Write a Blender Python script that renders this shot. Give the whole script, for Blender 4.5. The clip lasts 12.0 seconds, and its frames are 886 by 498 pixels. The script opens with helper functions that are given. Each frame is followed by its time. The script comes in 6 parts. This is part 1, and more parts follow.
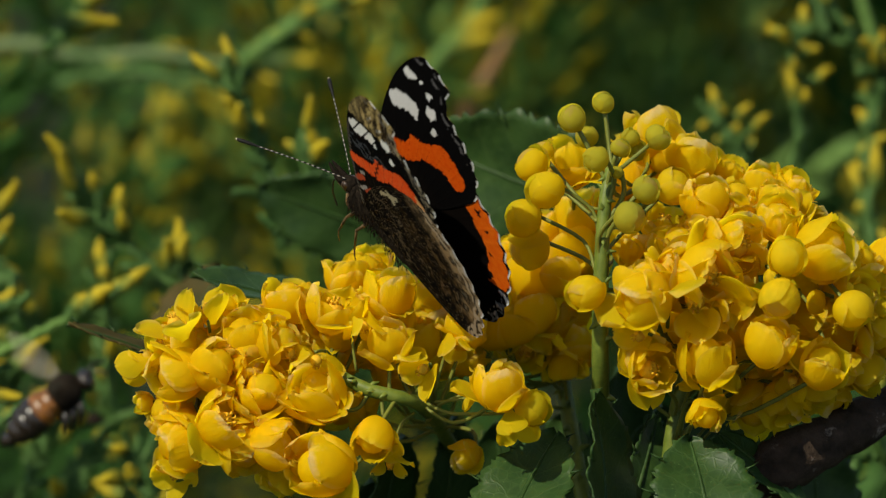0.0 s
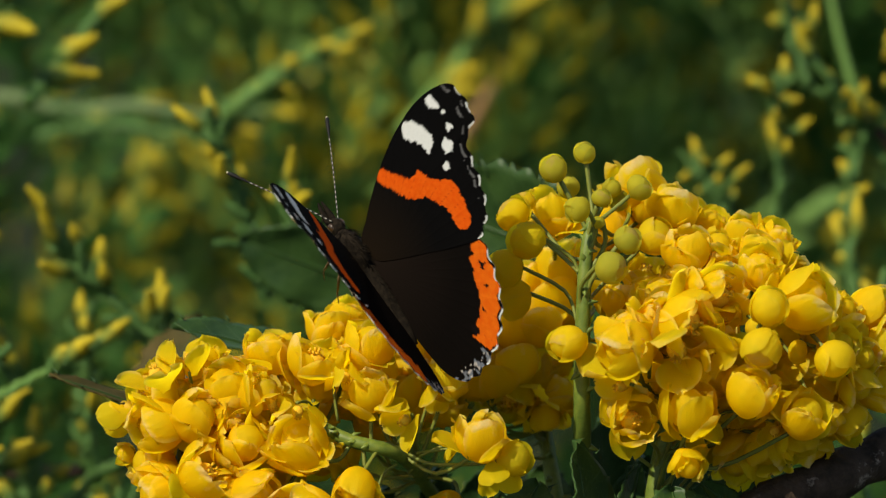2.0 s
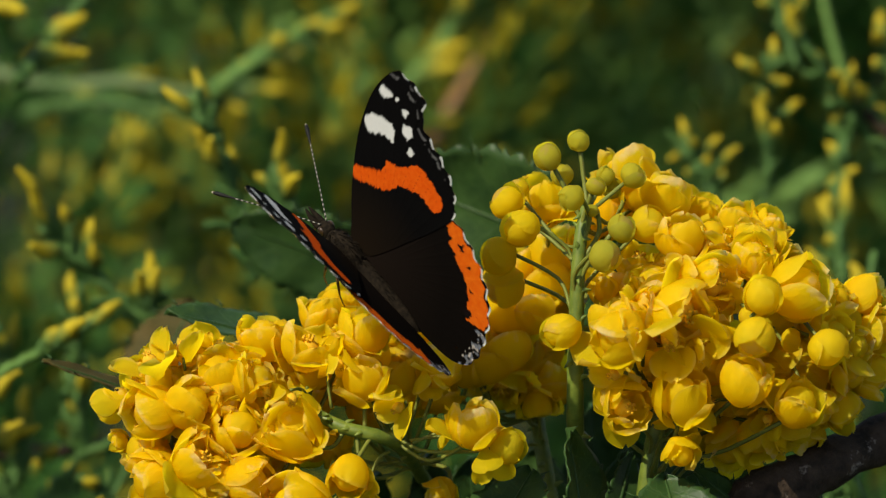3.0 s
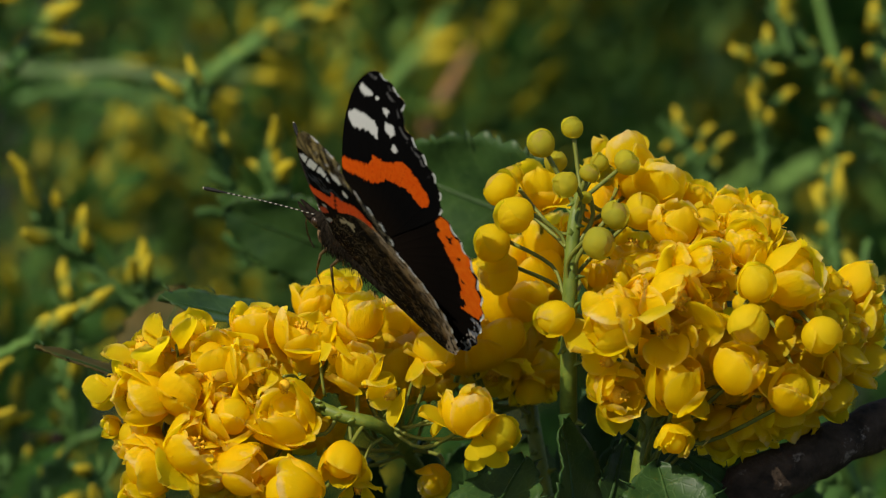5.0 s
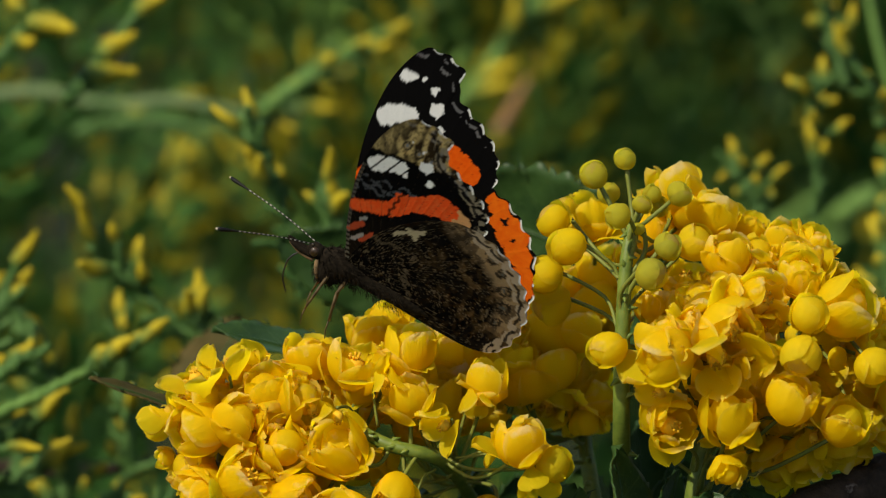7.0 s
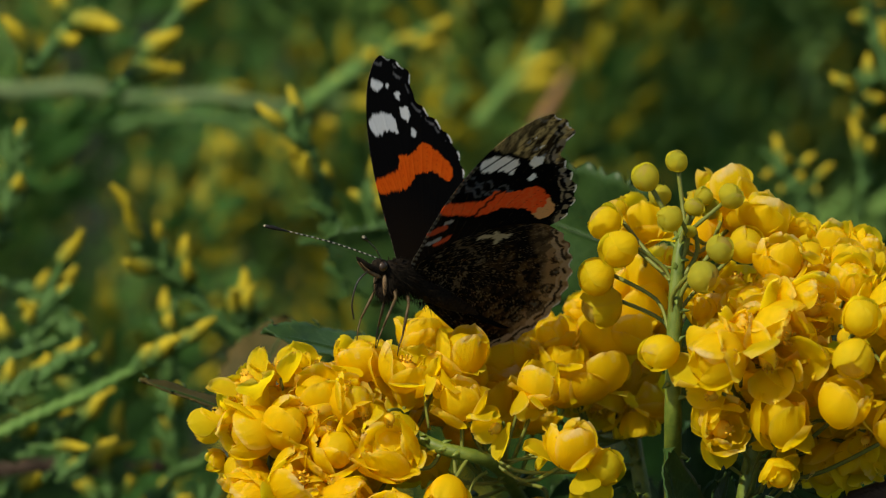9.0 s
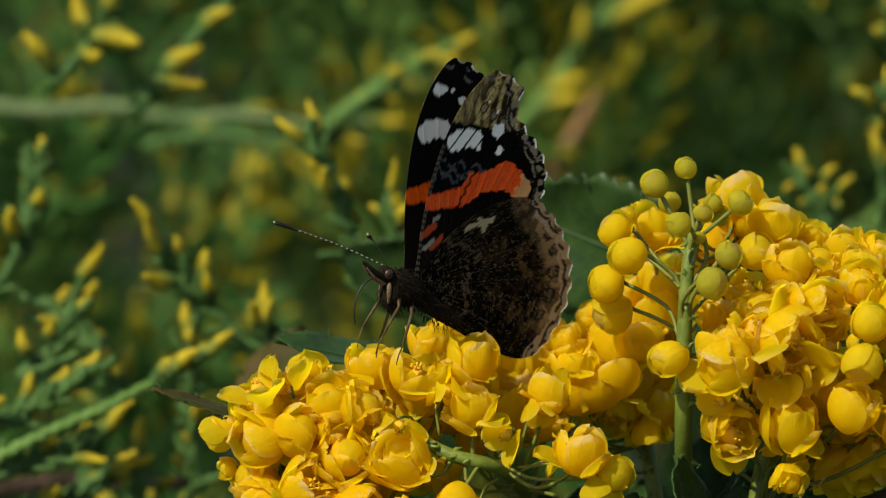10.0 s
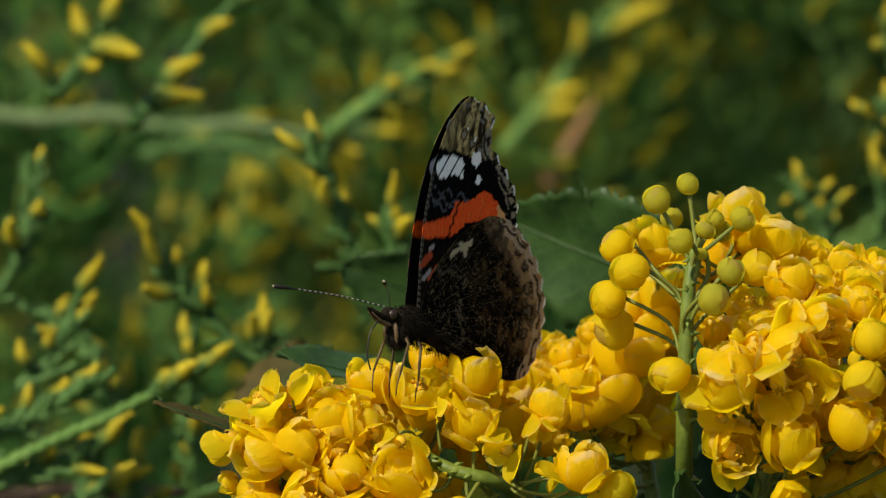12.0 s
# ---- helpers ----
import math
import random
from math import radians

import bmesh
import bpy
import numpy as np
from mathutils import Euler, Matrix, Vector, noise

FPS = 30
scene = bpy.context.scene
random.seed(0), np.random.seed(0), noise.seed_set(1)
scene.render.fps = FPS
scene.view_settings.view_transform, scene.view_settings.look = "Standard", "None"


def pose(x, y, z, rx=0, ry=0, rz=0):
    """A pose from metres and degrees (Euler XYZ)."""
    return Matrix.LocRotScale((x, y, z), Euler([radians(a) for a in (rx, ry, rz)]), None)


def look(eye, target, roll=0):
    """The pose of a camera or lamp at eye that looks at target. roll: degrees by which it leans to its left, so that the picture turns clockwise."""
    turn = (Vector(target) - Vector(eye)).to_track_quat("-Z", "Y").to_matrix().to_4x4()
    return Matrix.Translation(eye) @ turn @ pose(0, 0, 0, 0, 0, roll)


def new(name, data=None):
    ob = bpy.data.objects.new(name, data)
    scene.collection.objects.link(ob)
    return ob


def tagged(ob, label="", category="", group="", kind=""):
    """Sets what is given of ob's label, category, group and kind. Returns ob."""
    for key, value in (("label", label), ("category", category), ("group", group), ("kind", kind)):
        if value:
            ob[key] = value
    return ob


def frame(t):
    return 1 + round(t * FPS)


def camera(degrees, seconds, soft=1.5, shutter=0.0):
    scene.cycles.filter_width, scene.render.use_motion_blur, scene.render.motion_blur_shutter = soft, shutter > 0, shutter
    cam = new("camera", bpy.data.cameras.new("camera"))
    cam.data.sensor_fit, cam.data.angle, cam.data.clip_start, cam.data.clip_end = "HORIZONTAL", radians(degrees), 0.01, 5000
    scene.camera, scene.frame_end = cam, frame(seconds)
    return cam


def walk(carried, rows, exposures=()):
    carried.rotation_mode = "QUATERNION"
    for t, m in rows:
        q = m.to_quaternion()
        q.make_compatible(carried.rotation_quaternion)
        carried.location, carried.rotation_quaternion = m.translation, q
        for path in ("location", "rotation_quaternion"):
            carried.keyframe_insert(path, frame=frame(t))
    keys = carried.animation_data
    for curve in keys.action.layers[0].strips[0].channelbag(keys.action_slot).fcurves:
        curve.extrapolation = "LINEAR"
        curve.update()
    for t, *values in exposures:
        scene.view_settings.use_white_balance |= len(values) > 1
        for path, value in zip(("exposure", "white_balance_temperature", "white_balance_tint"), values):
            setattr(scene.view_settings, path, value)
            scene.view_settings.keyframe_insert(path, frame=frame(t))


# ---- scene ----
cam = camera(10, 12.0, soft=1.2)
cam.data.dof.use_dof = True
cam.data.dof.focus_distance = 0.698
cam.data.dof.aperture_fstop = 22.0
walk(cam, [
    (0, pose(0.00000, -0.66574, 1.16631, 72.000, 0.000, -0.000)),
    (0.25, pose(-0.00220, -0.66504, 1.16741, 71.875, -0.096, -0.149)),
    (0.5, pose(-0.00441, -0.66434, 1.16851, 71.979, -0.192, -0.190)),
    (0.6, pose(-0.00381, -0.66463, 1.16811, 72.165, -0.153, -0.141)),
    (1, pose(-0.00141, -0.66578, 1.16649, 72.463, 0.004, -0.246)),
    (1.2, pose(-0.00161, -0.66534, 1.16654, 72.576, -0.025, -0.146)),
    (1.35, pose(-0.00175, -0.66502, 1.16657, 72.503, -0.046, -0.179)),
    (1.5, pose(-0.00190, -0.66469, 1.16661, 72.475, -0.068, -0.265)),
    (2, pose(0.00023, -0.66560, 1.16545, 72.635, 0.029, -0.210)),
    (2.5, pose(0.00005, -0.66551, 1.16510, 72.818, -0.166, -0.198)),
    (2.75, pose(-0.00186, -0.66509, 1.16793, 72.387, -0.198, -0.297)),
    (3, pose(-0.00377, -0.66467, 1.17077, 72.057, -0.230, -0.543)),
    (3.2, pose(-0.00380, -0.66460, 1.17064, 71.910, -0.244, -0.542)),
    (4.8, pose(-0.00402, -0.66403, 1.16957, 72.005, -0.351, -0.551)),
    (5, pose(-0.00405, -0.66396, 1.16944, 71.992, -0.365, -0.604)),
    (5.5, pose(-0.00348, -0.66472, 1.16827, 72.104, -0.417, -0.564)),
    (6, pose(-0.00555, -0.66353, 1.17038, 71.943, -0.448, -0.547)),
    (6.5, pose(-0.00280, -0.66466, 1.17043, 72.184, -0.150, -0.177)),
    (6.7, pose(-0.00194, -0.66515, 1.17035, 72.304, -0.113, -0.021)),
    (8.5, pose(-0.00366, -0.66436, 1.17034, 72.184, -0.070, 0.316)),
    (9, pose(-0.00705, -0.66317, 1.17340, 72.042, -0.062, 0.283)),
    (9.5, pose(-0.00605, -0.66308, 1.17432, 71.922, 0.021, 0.401)),
    (10, pose(0.00184, -0.66599, 1.16904, 72.541, 0.435, 1.003)),
    (10.5, pose(-0.00084, -0.66611, 1.17033, 72.834, 0.359, 0.813)),
    (11, pose(0.00134, -0.66511, 1.16927, 73.029, 0.523, 0.853)),
    (11.5, pose(0.00254, -0.66448, 1.16748, 72.909, 0.434, 1.100)),
    (12, pose(-0.00088, -0.66567, 1.17169, 72.496, 0.135, 0.888)),
], exposures=[(0.0, 0.00, 6900, 4), (1.0, 0.09, 6900, 4), (1.5, 0.16, 6900, 4), (2.5, 0.22, 6900, 4), (5.0, 0.03, 6900, 4), (6.5, 0.08, 6900, 4), (9.0, 0.08, 6900, 4), (10.0, 0.12, 6900, 4), (11.5, 0.20, 6900, 4), (12.0, 0.18, 6900, 4)])

# a bright spring day: one high sun behind the camera's left shoulder, and the sky
SUN_FROM = Vector((-0.64, -0.52, 1.05)).normalized()
sky_world = bpy.data.worlds.new("sky")
scene.world = sky_world
sky_world.use_nodes = True
sky_nodes = sky_world.node_tree
sky_tex = sky_nodes.nodes.new("ShaderNodeTexSky")
sky_tex.sky_type = "NISHITA"
sky_tex.sun_disc = False
sky_tex.sun_elevation = math.asin(SUN_FROM.z)
sky_tex.sun_rotation = math.atan2(SUN_FROM.x, SUN_FROM.y)
sky_nodes.nodes["Background"].inputs["Strength"].default_value = 0.126
sky_nodes.links.new(sky_tex.outputs["Color"], sky_nodes.nodes["Background"].inputs["Color"])
sun = new("sun", bpy.data.lights.new("sun", "SUN"))
sun.data.energy = 4.9
sun.data.angle = radians(0.5)
sun.data.color = (1.0, 0.93, 0.80)
sun.matrix_world = look(SUN_FROM * 5, (0, 0, 0))

# The plan: millimetres right, up and back from the middle of the flowers, along a view that falls by 18 degrees
MM = 0.001
MIDDLE = Vector((0, 0, 0.95))
FALL = radians(18)


def plan_way(u, v, d):
    """A direction of the plan, in the world."""
    return Vector((u, v * math.sin(FALL) + d * math.cos(FALL), v * math.cos(FALL) - d * math.sin(FALL)))


def at(u, v, d):
    """A place of the plan, in the world."""
    return MIDDLE + plan_way(u, v, d) * MM


# ---- materials ----
def material(name, build):
    m = bpy.data.materials.new(name)
    m.use_nodes = True
    tree = m.node_tree
    tree.nodes.clear()
    out = tree.nodes.new("ShaderNodeOutputMaterial")
    tree.links.new(build(tree), out.inputs["Surface"])
    return m


def node(tree, kind, links=(), **values):
    n = tree.nodes.new(kind)
    for key, value in values.items():
        n.inputs[key.replace("_", " ")].default_value = value
    for socket, source in links:
        tree.links.new(source, n.inputs[socket])
    return n


def ramp(tree, source, stops):
    n = tree.nodes.new("ShaderNodeValToRGB")
    while len(n.color_ramp.elements) < len(stops):
        n.color_ramp.elements.new(0.5)
    for e, (place, colour) in zip(n.color_ramp.elements, stops):
        e.position, e.color = place, (*colour, 1)
    tree.links.new(source, n.inputs["Fac"])
    return n.outputs["Color"]


def object_noise(tree, size_mm, detail=4.0, rough=0.6):
    """Noise fixed to the thing, with features of about that size, shifted from thing to thing."""
    coords = tree.nodes.new("ShaderNodeTexCoord")
    info = tree.nodes.new("ShaderNodeObjectInfo")
    n = tree.nodes.new("ShaderNodeTexNoise")
    n.noise_dimensions = "4D"
    n.inputs["Scale"].default_value = 1.0 / (size_mm * MM)
    n.inputs["Detail"].default_value = detail
    n.inputs["Roughness"].default_value = rough
    w = node(tree, "ShaderNodeMath", [(0, info.outputs["Random"])])
    w.operation = "MULTIPLY"
    w.inputs[1].default_value = 37.0
    tree.links.new(w.outputs[0], n.inputs["W"])
    geo = tree.nodes.new("ShaderNodeNewGeometry")
    tree.links.new(geo.outputs["Position"] if size_mm > 30 else coords.outputs["Object"], n.inputs["Vector"])
    return n.outputs["Fac"]


def mixed(tree, fac, a, b):
    n = tree.nodes.new("ShaderNodeMix")
    n.data_type = "RGBA"
    for socket, value in ((0, fac), (6, a), (7, b)):
        if isinstance(value, (tuple, float, int)):
            n.inputs[socket].default_value = (*value, 1) if isinstance(value, tuple) else value
        else:
            tree.links.new(value, n.inputs[socket])
    return n.outputs[2]


def maths(tree, kind, a, b=0.0, clamp=False):
    n = tree.nodes.new("ShaderNodeMath")
    n.operation, n.use_clamp = kind, clamp
    for k, value in enumerate((a, b)):
        if isinstance(value, (float, int)):
            n.inputs[k].default_value = value
        else:
            tree.links.new(value, n.inputs[k])
    return n.outputs[0]


def bumped(tree, height, strength, depth_mm):
    n = node(tree, "ShaderNodeBump", [("Height", height)], Strength=strength, Distance=depth_mm * MM)
    return n.outputs["Normal"]


def surface(tree, colour, rough=0.6, gloss=0.4, normal=None, leak=0.0, leak_colour=None):
    """A plain surface; leak: the share of light that passes, as in a petal or a leaf."""
    b = node(tree, "ShaderNodeBsdfPrincipled", Roughness=rough)
    b.inputs["Specular IOR Level"].default_value = gloss
    if isinstance(colour, tuple):
        b.inputs["Base Color"].default_value = (*colour, 1)
    else:
        tree.links.new(colour, b.inputs["Base Color"])
    if normal is not None:
        tree.links.new(normal, b.inputs["Normal"])
    if not leak:
        return b.outputs[0]
    t = tree.nodes.new("ShaderNodeBsdfTranslucent")
    tc = colour if leak_colour is None else leak_colour
    if isinstance(tc, tuple):
        t.inputs["Color"].default_value = (*tc, 1)
    else:
        tree.links.new(tc, t.inputs["Color"])
    m = node(tree, "ShaderNodeMixShader", [(1, b.outputs[0]), (2, t.outputs[0])], Fac=leak)
    return m.outputs[0]


def random_of_thing(tree):
    return tree.nodes.new("ShaderNodeObjectInfo").outputs["Random"]


def petal_look(base, deep, pale, fade):
    def build(tree):
        rnd = random_of_thing(tree)
        body = mixed(tree, maths(tree, "MULTIPLY", rnd, 0.9), base, deep)
        coords = tree.nodes.new("ShaderNodeTexCoord")
        sep = node(tree, "ShaderNodeSeparateXYZ", [("Vector", coords.outputs["Object"])])
        blot = tree.nodes.new("ShaderNodeTexNoise")
        blot.inputs["Scale"].default_value = 2.6
        blot.inputs["Detail"].default_value = 3.0
        tree.links.new(coords.outputs["Object"], blot.inputs["Vector"])
        # the rim of some petals has faded to a papery white
        odd = maths(tree, "FRACT", maths(tree, "MULTIPLY", rnd, 7.31))
        tip = maths(tree, "ADD", sep.outputs["Z"], maths(tree, "MULTIPLY", maths(tree, "SUBTRACT", blot.outputs["Fac"], 0.5), 1.3))
        rim = maths(tree, "MULTIPLY", maths(tree, "SUBTRACT", tip, 0.45), 2.2, True)
        rim = maths(tree, "MULTIPLY", rim, maths(tree, "MULTIPLY", maths(tree, "GREATER_THAN", odd, fade), 0.85))
        # and the thin edges are paler
        edge = tree.nodes.new("ShaderNodeAttribute")
        edge.attribute_name = "rim"
        thin = maths(tree, "MULTIPLY", maths(tree, "SUBTRACT", maths(tree, "ADD", edge.outputs["Fac"], maths(tree, "MULTIPLY", blot.outputs["Fac"], 0.5)), 0.82), 2.6, True)
        rim = maths(tree, "MAXIMUM", rim, maths(tree, "MULTIPLY", thin, maths(tree, "MULTIPLY", odd, 0.32)))
        body = mixed(tree, rim, body, pale)
        vein = tree.nodes.new("ShaderNodeTexNoise")
        vein.inputs["Scale"].default_value = 9.0
        vein.inputs["Detail"].default_value = 4.0
        stretch = node(tree, "ShaderNodeMapping", [("Vector", coords.outputs["Object"])])
        stretch.inputs["Scale"].default_value = (1.6, 1.6, 0.35)
        tree.links.new(stretch.outputs[0], vein.inputs["Vector"])
        body = mixed(tree, maths(tree, "MULTIPLY", vein.outputs["Fac"], 0.36), body, deep)
        fold = tree.nodes.new("ShaderNodeTexNoise")
        fold.inputs["Scale"].default_value = 3.4
        fold.inputs["Detail"].default_value = 5.0
        fold.inputs["Roughness"].default_value = 0.62
        fold.inputs["Distortion"].default_value = 0.6
        tree.links.new(stretch.outputs[0], fold.inputs["Vector"])
        relief = maths(tree, "ADD", vein.outputs["Fac"], maths(tree, "MULTIPLY", fold.outputs["Fac"], 2.2))
        return surface(tree, body, 0.56, 0.16, bumped(tree, relief, 0.42, 0.28), 0.70, mixed(tree, 0.5, body, (0.98, 0.745, 0.013)))
    return build


PETAL = material("yellow_petal", petal_look((0.87, 0.70, 0.018), (0.86, 0.615, 0.012), (0.88, 0.78, 0.50), 0.44))
BUD = material("yellow_bud", petal_look((0.84, 0.69, 0.018), (0.76, 0.64, 0.024), (0.60, 0.46, 0.16), 0.72))
GREEN_BUD = material("green_bud", petal_look((0.60, 0.57, 0.045), (0.42, 0.46, 0.06), (0.50, 0.36, 0.14), 0.72))


def plain_look(dark, light, size_mm, rough=0.6, gloss=0.35, depth_mm=0.1, leak=0.0, strength=0.5):
    def build(tree):
        n = object_noise(tree, size_mm)
        colour = ramp(tree, n, ((0.3, dark), (0.7, light)))
        return surface(tree, colour, rough, gloss, bumped(tree, n, strength, depth_mm), leak)
    return build


STALK = material("green_stalk", plain_look((0.075, 0.115, 0.014), (0.165, 0.205, 0.030), 1.5, 0.5, 0.35, 0.06, 0.1))
PEDICEL = material("flower_stalk", plain_look((0.09, 0.105, 0.016), (0.19, 0.20, 0.03), 1.0, 0.5, 0.3, 0.04))
CORE = material("flower_heart", plain_look((0.55, 0.26, 0.01), (0.75, 0.45, 0.02), 0.6, 0.6, 0.2, 0.1))
JUNIPER = material("juniper_green", plain_look((0.030, 0.078, 0.017), (0.086, 0.165, 0.036), 1.5, 0.6, 0.25, 0.15, 0.12))
JUNIPER_FAR = material("juniper_far_green", plain_look((0.020, 0.070, 0.012), (0.058, 0.142, 0.026), 40, 0.6, 0.2, 0.15, 0.15))
# for pale branches; in the depth its paleness stands in for sunlight
JUNIPER_PALE = material("juniper_pale_green", plain_look((0.072, 0.148, 0.028), (0.132, 0.224, 0.048), 3.0, 0.6, 0.2, 0.15, 0.1))
JUNIPER_STEM = material("juniper_pale_stem", plain_look((0.085, 0.130, 0.050), (0.155, 0.205, 0.085), 4.0, 0.6, 0.2, 0.3))
JUNIPER_TIP_FAR = material("juniper_far_tip", plain_look((0.22, 0.20, 0.012), (0.42, 0.34, 0.016), 40, 0.6, 0.2, 0.15, 0.2))


def tip_look(tree):
    coords = tree.nodes.new("ShaderNodeTexCoord")
    sep = node(tree, "ShaderNodeSeparateXYZ", [("Vector", coords.outputs["Object"])])
    n = object_noise(tree, 1.5)
    along = maths(tree, "ADD", maths(tree, "MULTIPLY", sep.outputs["Z"], 1000.0 / 7), maths(tree, "MULTIPLY", maths(tree, "SUBTRACT", n, 0.5), 0.9))
    ripe = ramp(tree, n, ((0.3, (0.33, 0.26, 0.014)), (0.7, (0.54, 0.41, 0.020))))
    colour = mixed(tree, maths(tree, "MULTIPLY", maths(tree, "SUBTRACT", along, 0.05), 1.8, True), (0.10, 0.16, 0.03), ripe)
    return surface(tree, colour, 0.6, 0.2, bumped(tree, n, 0.5, 0.15), 0.2)


JUNIPER_TIP = material("juniper_yellow_tip", tip_look)


def bark_look(tree):
    n, fine, patch = object_noise(tree, 3.0), object_noise(tree, 0.7), object_noise(tree, 5.0, 5.0, 0.75)
    colour = ramp(tree, n, ((0.35, (0.018, 0.012, 0.008)), (0.7, (0.085, 0.055, 0.037))))
    colour = mixed(tree, maths(tree, "MULTIPLY", fine, 0.6), colour, (0.018, 0.012, 0.008))
    grey = maths(tree, "MULTIPLY", maths(tree, "SUBTRACT", patch, 0.62), 12.0, True)
    colour = mixed(tree, maths(tree, "MULTIPLY", grey, 0.7), colour, (0.30, 0.24, 0.20))
    both = maths(tree, "ADD", n, maths(tree, "MULTIPLY", fine, 0.35))
    return surface(tree, colour, 0.85, 0.12, bumped(tree, both, 1.0, 0.9))


BARK = material("dark_bark", bark_look)
RED_TWIG = material("reddish_twig", plain_look((0.16, 0.085, 0.038), (0.28, 0.155, 0.07), 3.0, 0.7, 0.3, 0.2))
SOIL = material("dark_soil_and_moss", plain_look((0.006, 0.009, 0.004), (0.018, 0.024, 0.009), 60, 0.9, 0.1, 8.0))
INSECT_HAIR = material("brown_hair", plain_look((0.004, 0.0033, 0.0027), (0.020, 0.0145, 0.0095), 0.5, 0.85, 0.03, 0.2))
INSECT_DARK = material("dark_chitin", plain_look((0.008, 0.006, 0.005), (0.03, 0.02, 0.014), 0.6, 0.4, 0.4, 0.05))
EYE_LOOK = material("brown_eye", plain_look((0.016, 0.009, 0.005), (0.05, 0.026, 0.012), 0.5, 0.35, 0.4, 0.03))
LEG_LOOK = material("brown_leg", plain_look((0.025, 0.015, 0.006), (0.12, 0.075, 0.030), 0.8, 0.55, 0.2, 0.05))
PALE_FACE = material("pale_brown_face", plain_look((0.055, 0.034, 0.018), (0.23, 0.145, 0.075), 0.7, 0.7, 0.1, 0.1))
BEE_AMBER = material("amber_chitin", plain_look((0.09, 0.032, 0.006), (0.26, 0.095, 0.012), 1.2, 0.35, 0.5, 0.05))
BEE_BLACK = material("black_chitin", plain_look((0.008, 0.006, 0.005), (0.025, 0.016, 0.01), 1.0, 0.25, 0.5, 0.05))


def leaf_look(dark, light, vein_colour, gloss_rough):
    def build(tree):
        coords = tree.nodes.new("ShaderNodeTexCoord")
        sep = node(tree, "ShaderNodeSeparateXYZ", [("Vector", coords.outputs["Object"])])
        side = maths(tree, "ABSOLUTE", sep.outputs["X"])
        wob = object_noise(tree, 5.0)
        along = maths(tree, "SUBTRACT", sep.outputs["Y"], maths(tree, "MULTIPLY", side, 0.75))
        along = maths(tree, "ADD", maths(tree, "MULTIPLY", along, 190.0), maths(tree, "MULTIPLY", wob, 1.1))
        stripe = maths(tree, "ABSOLUTE", maths(tree, "SUBTRACT", maths(tree, "FRACT", along), 0.5))
        vein = maths(tree, "SUBTRACT", 1.0, maths(tree, "MULTIPLY", stripe, 14.0), True)
        net = tree.nodes.new("ShaderNodeTexVoronoi")
        net.feature = "DISTANCE_TO_EDGE"
        net.inputs["Scale"].default_value = 620.0
        tree.links.new(coords.outputs["Object"], net.inputs["Vector"])
        fine = maths(tree, "SUBTRACT", 1.0, maths(tree, "MULTIPLY", net.outputs["Distance"], 9.0), True)
        lines = maths(tree, "MAXIMUM", vein, maths(tree, "MULTIPLY", fine, 0.45))
        colour = ramp(tree, object_noise(tree, 4.0), ((0.3, dark), (0.75, light)))
        colour = mixed(tree, maths(tree, "MULTIPLY", lines, 0.16), colour, vein_colour)
        spots = maths(tree, "GREATER_THAN", object_noise(tree, 0.6, 3.0), 0.66)
        colour = mixed(tree, maths(tree, "MULTIPLY", spots, 0.4), colour, vein_colour)
        return surface(tree, colour, gloss_rough, 0.2 if gloss_rough < 0.47 else 0.06, bumped(tree, lines, 0.3, 0.12), 0.04)
    return build


LEAF = material("glossy_mahonia_leaf", leaf_look((0.013, 0.034, 0.008), (0.034, 0.072, 0.015), (0.10, 0.15, 0.05), 0.45))
LEAF_RED = material("reddish_mahonia_leaf", leaf_look((0.03, 0.032, 0.009), (0.085, 0.058, 0.018), (0.09, 0.06, 0.025), 0.6))


def wing_look(tree):
    c = node(tree, "ShaderNodeVertexColor")
    c.layer_name = "scales"
    n = object_noise(tree, 0.25, 3.0)
    colour = mixed(tree, maths(tree, "MULTIPLY", n, 0.25), c.outputs["Color"], (0.003, 0.0026, 0.0024))
    return surface(tree, colour, 0.9, 0.012, bumped(tree, n, 0.3, 0.05))


WING = material("wing_scales", wing_look)


def antenna_look(tree):
    coords = tree.nodes.new("ShaderNodeTexCoord")
    sep = node(tree, "ShaderNodeSeparateXYZ", [("Vector", coords.outputs["Object"])])
    ring = maths(tree, "FRACT", maths(tree, "MULTIPLY", sep.outputs["X"], 1500.0))
    ring = maths(tree, "MULTIPLY", ring, maths(tree, "LESS_THAN", sep.outputs["X"], 0.0182))
    return surface(tree, mixed(tree, maths(tree, "GREATER_THAN", ring, 0.55), (0.008, 0.007, 0.006), (0.26, 0.235, 0.20)), 0.6, 0.15)


ANTENNA = material("ringed_antenna", antenna_look)
ANTENNA_TIP = material("pale_antenna_tip", plain_look((0.35, 0.28, 0.18), (0.5, 0.42, 0.3), 0.5, 0.5, 0.3, 0.02))


def clear_wing(tree):
    glass = surface(tree, (0.35, 0.30, 0.22), 0.25, 0.6)
    t = tree.nodes.new("ShaderNodeBsdfTransparent")
    return node(tree, "ShaderNodeMixShader", [(1, t.outputs[0]), (2, glass)], Fac=0.10).outputs[0]


BEE_WING = material("clear_insect_wing", clear_wing)


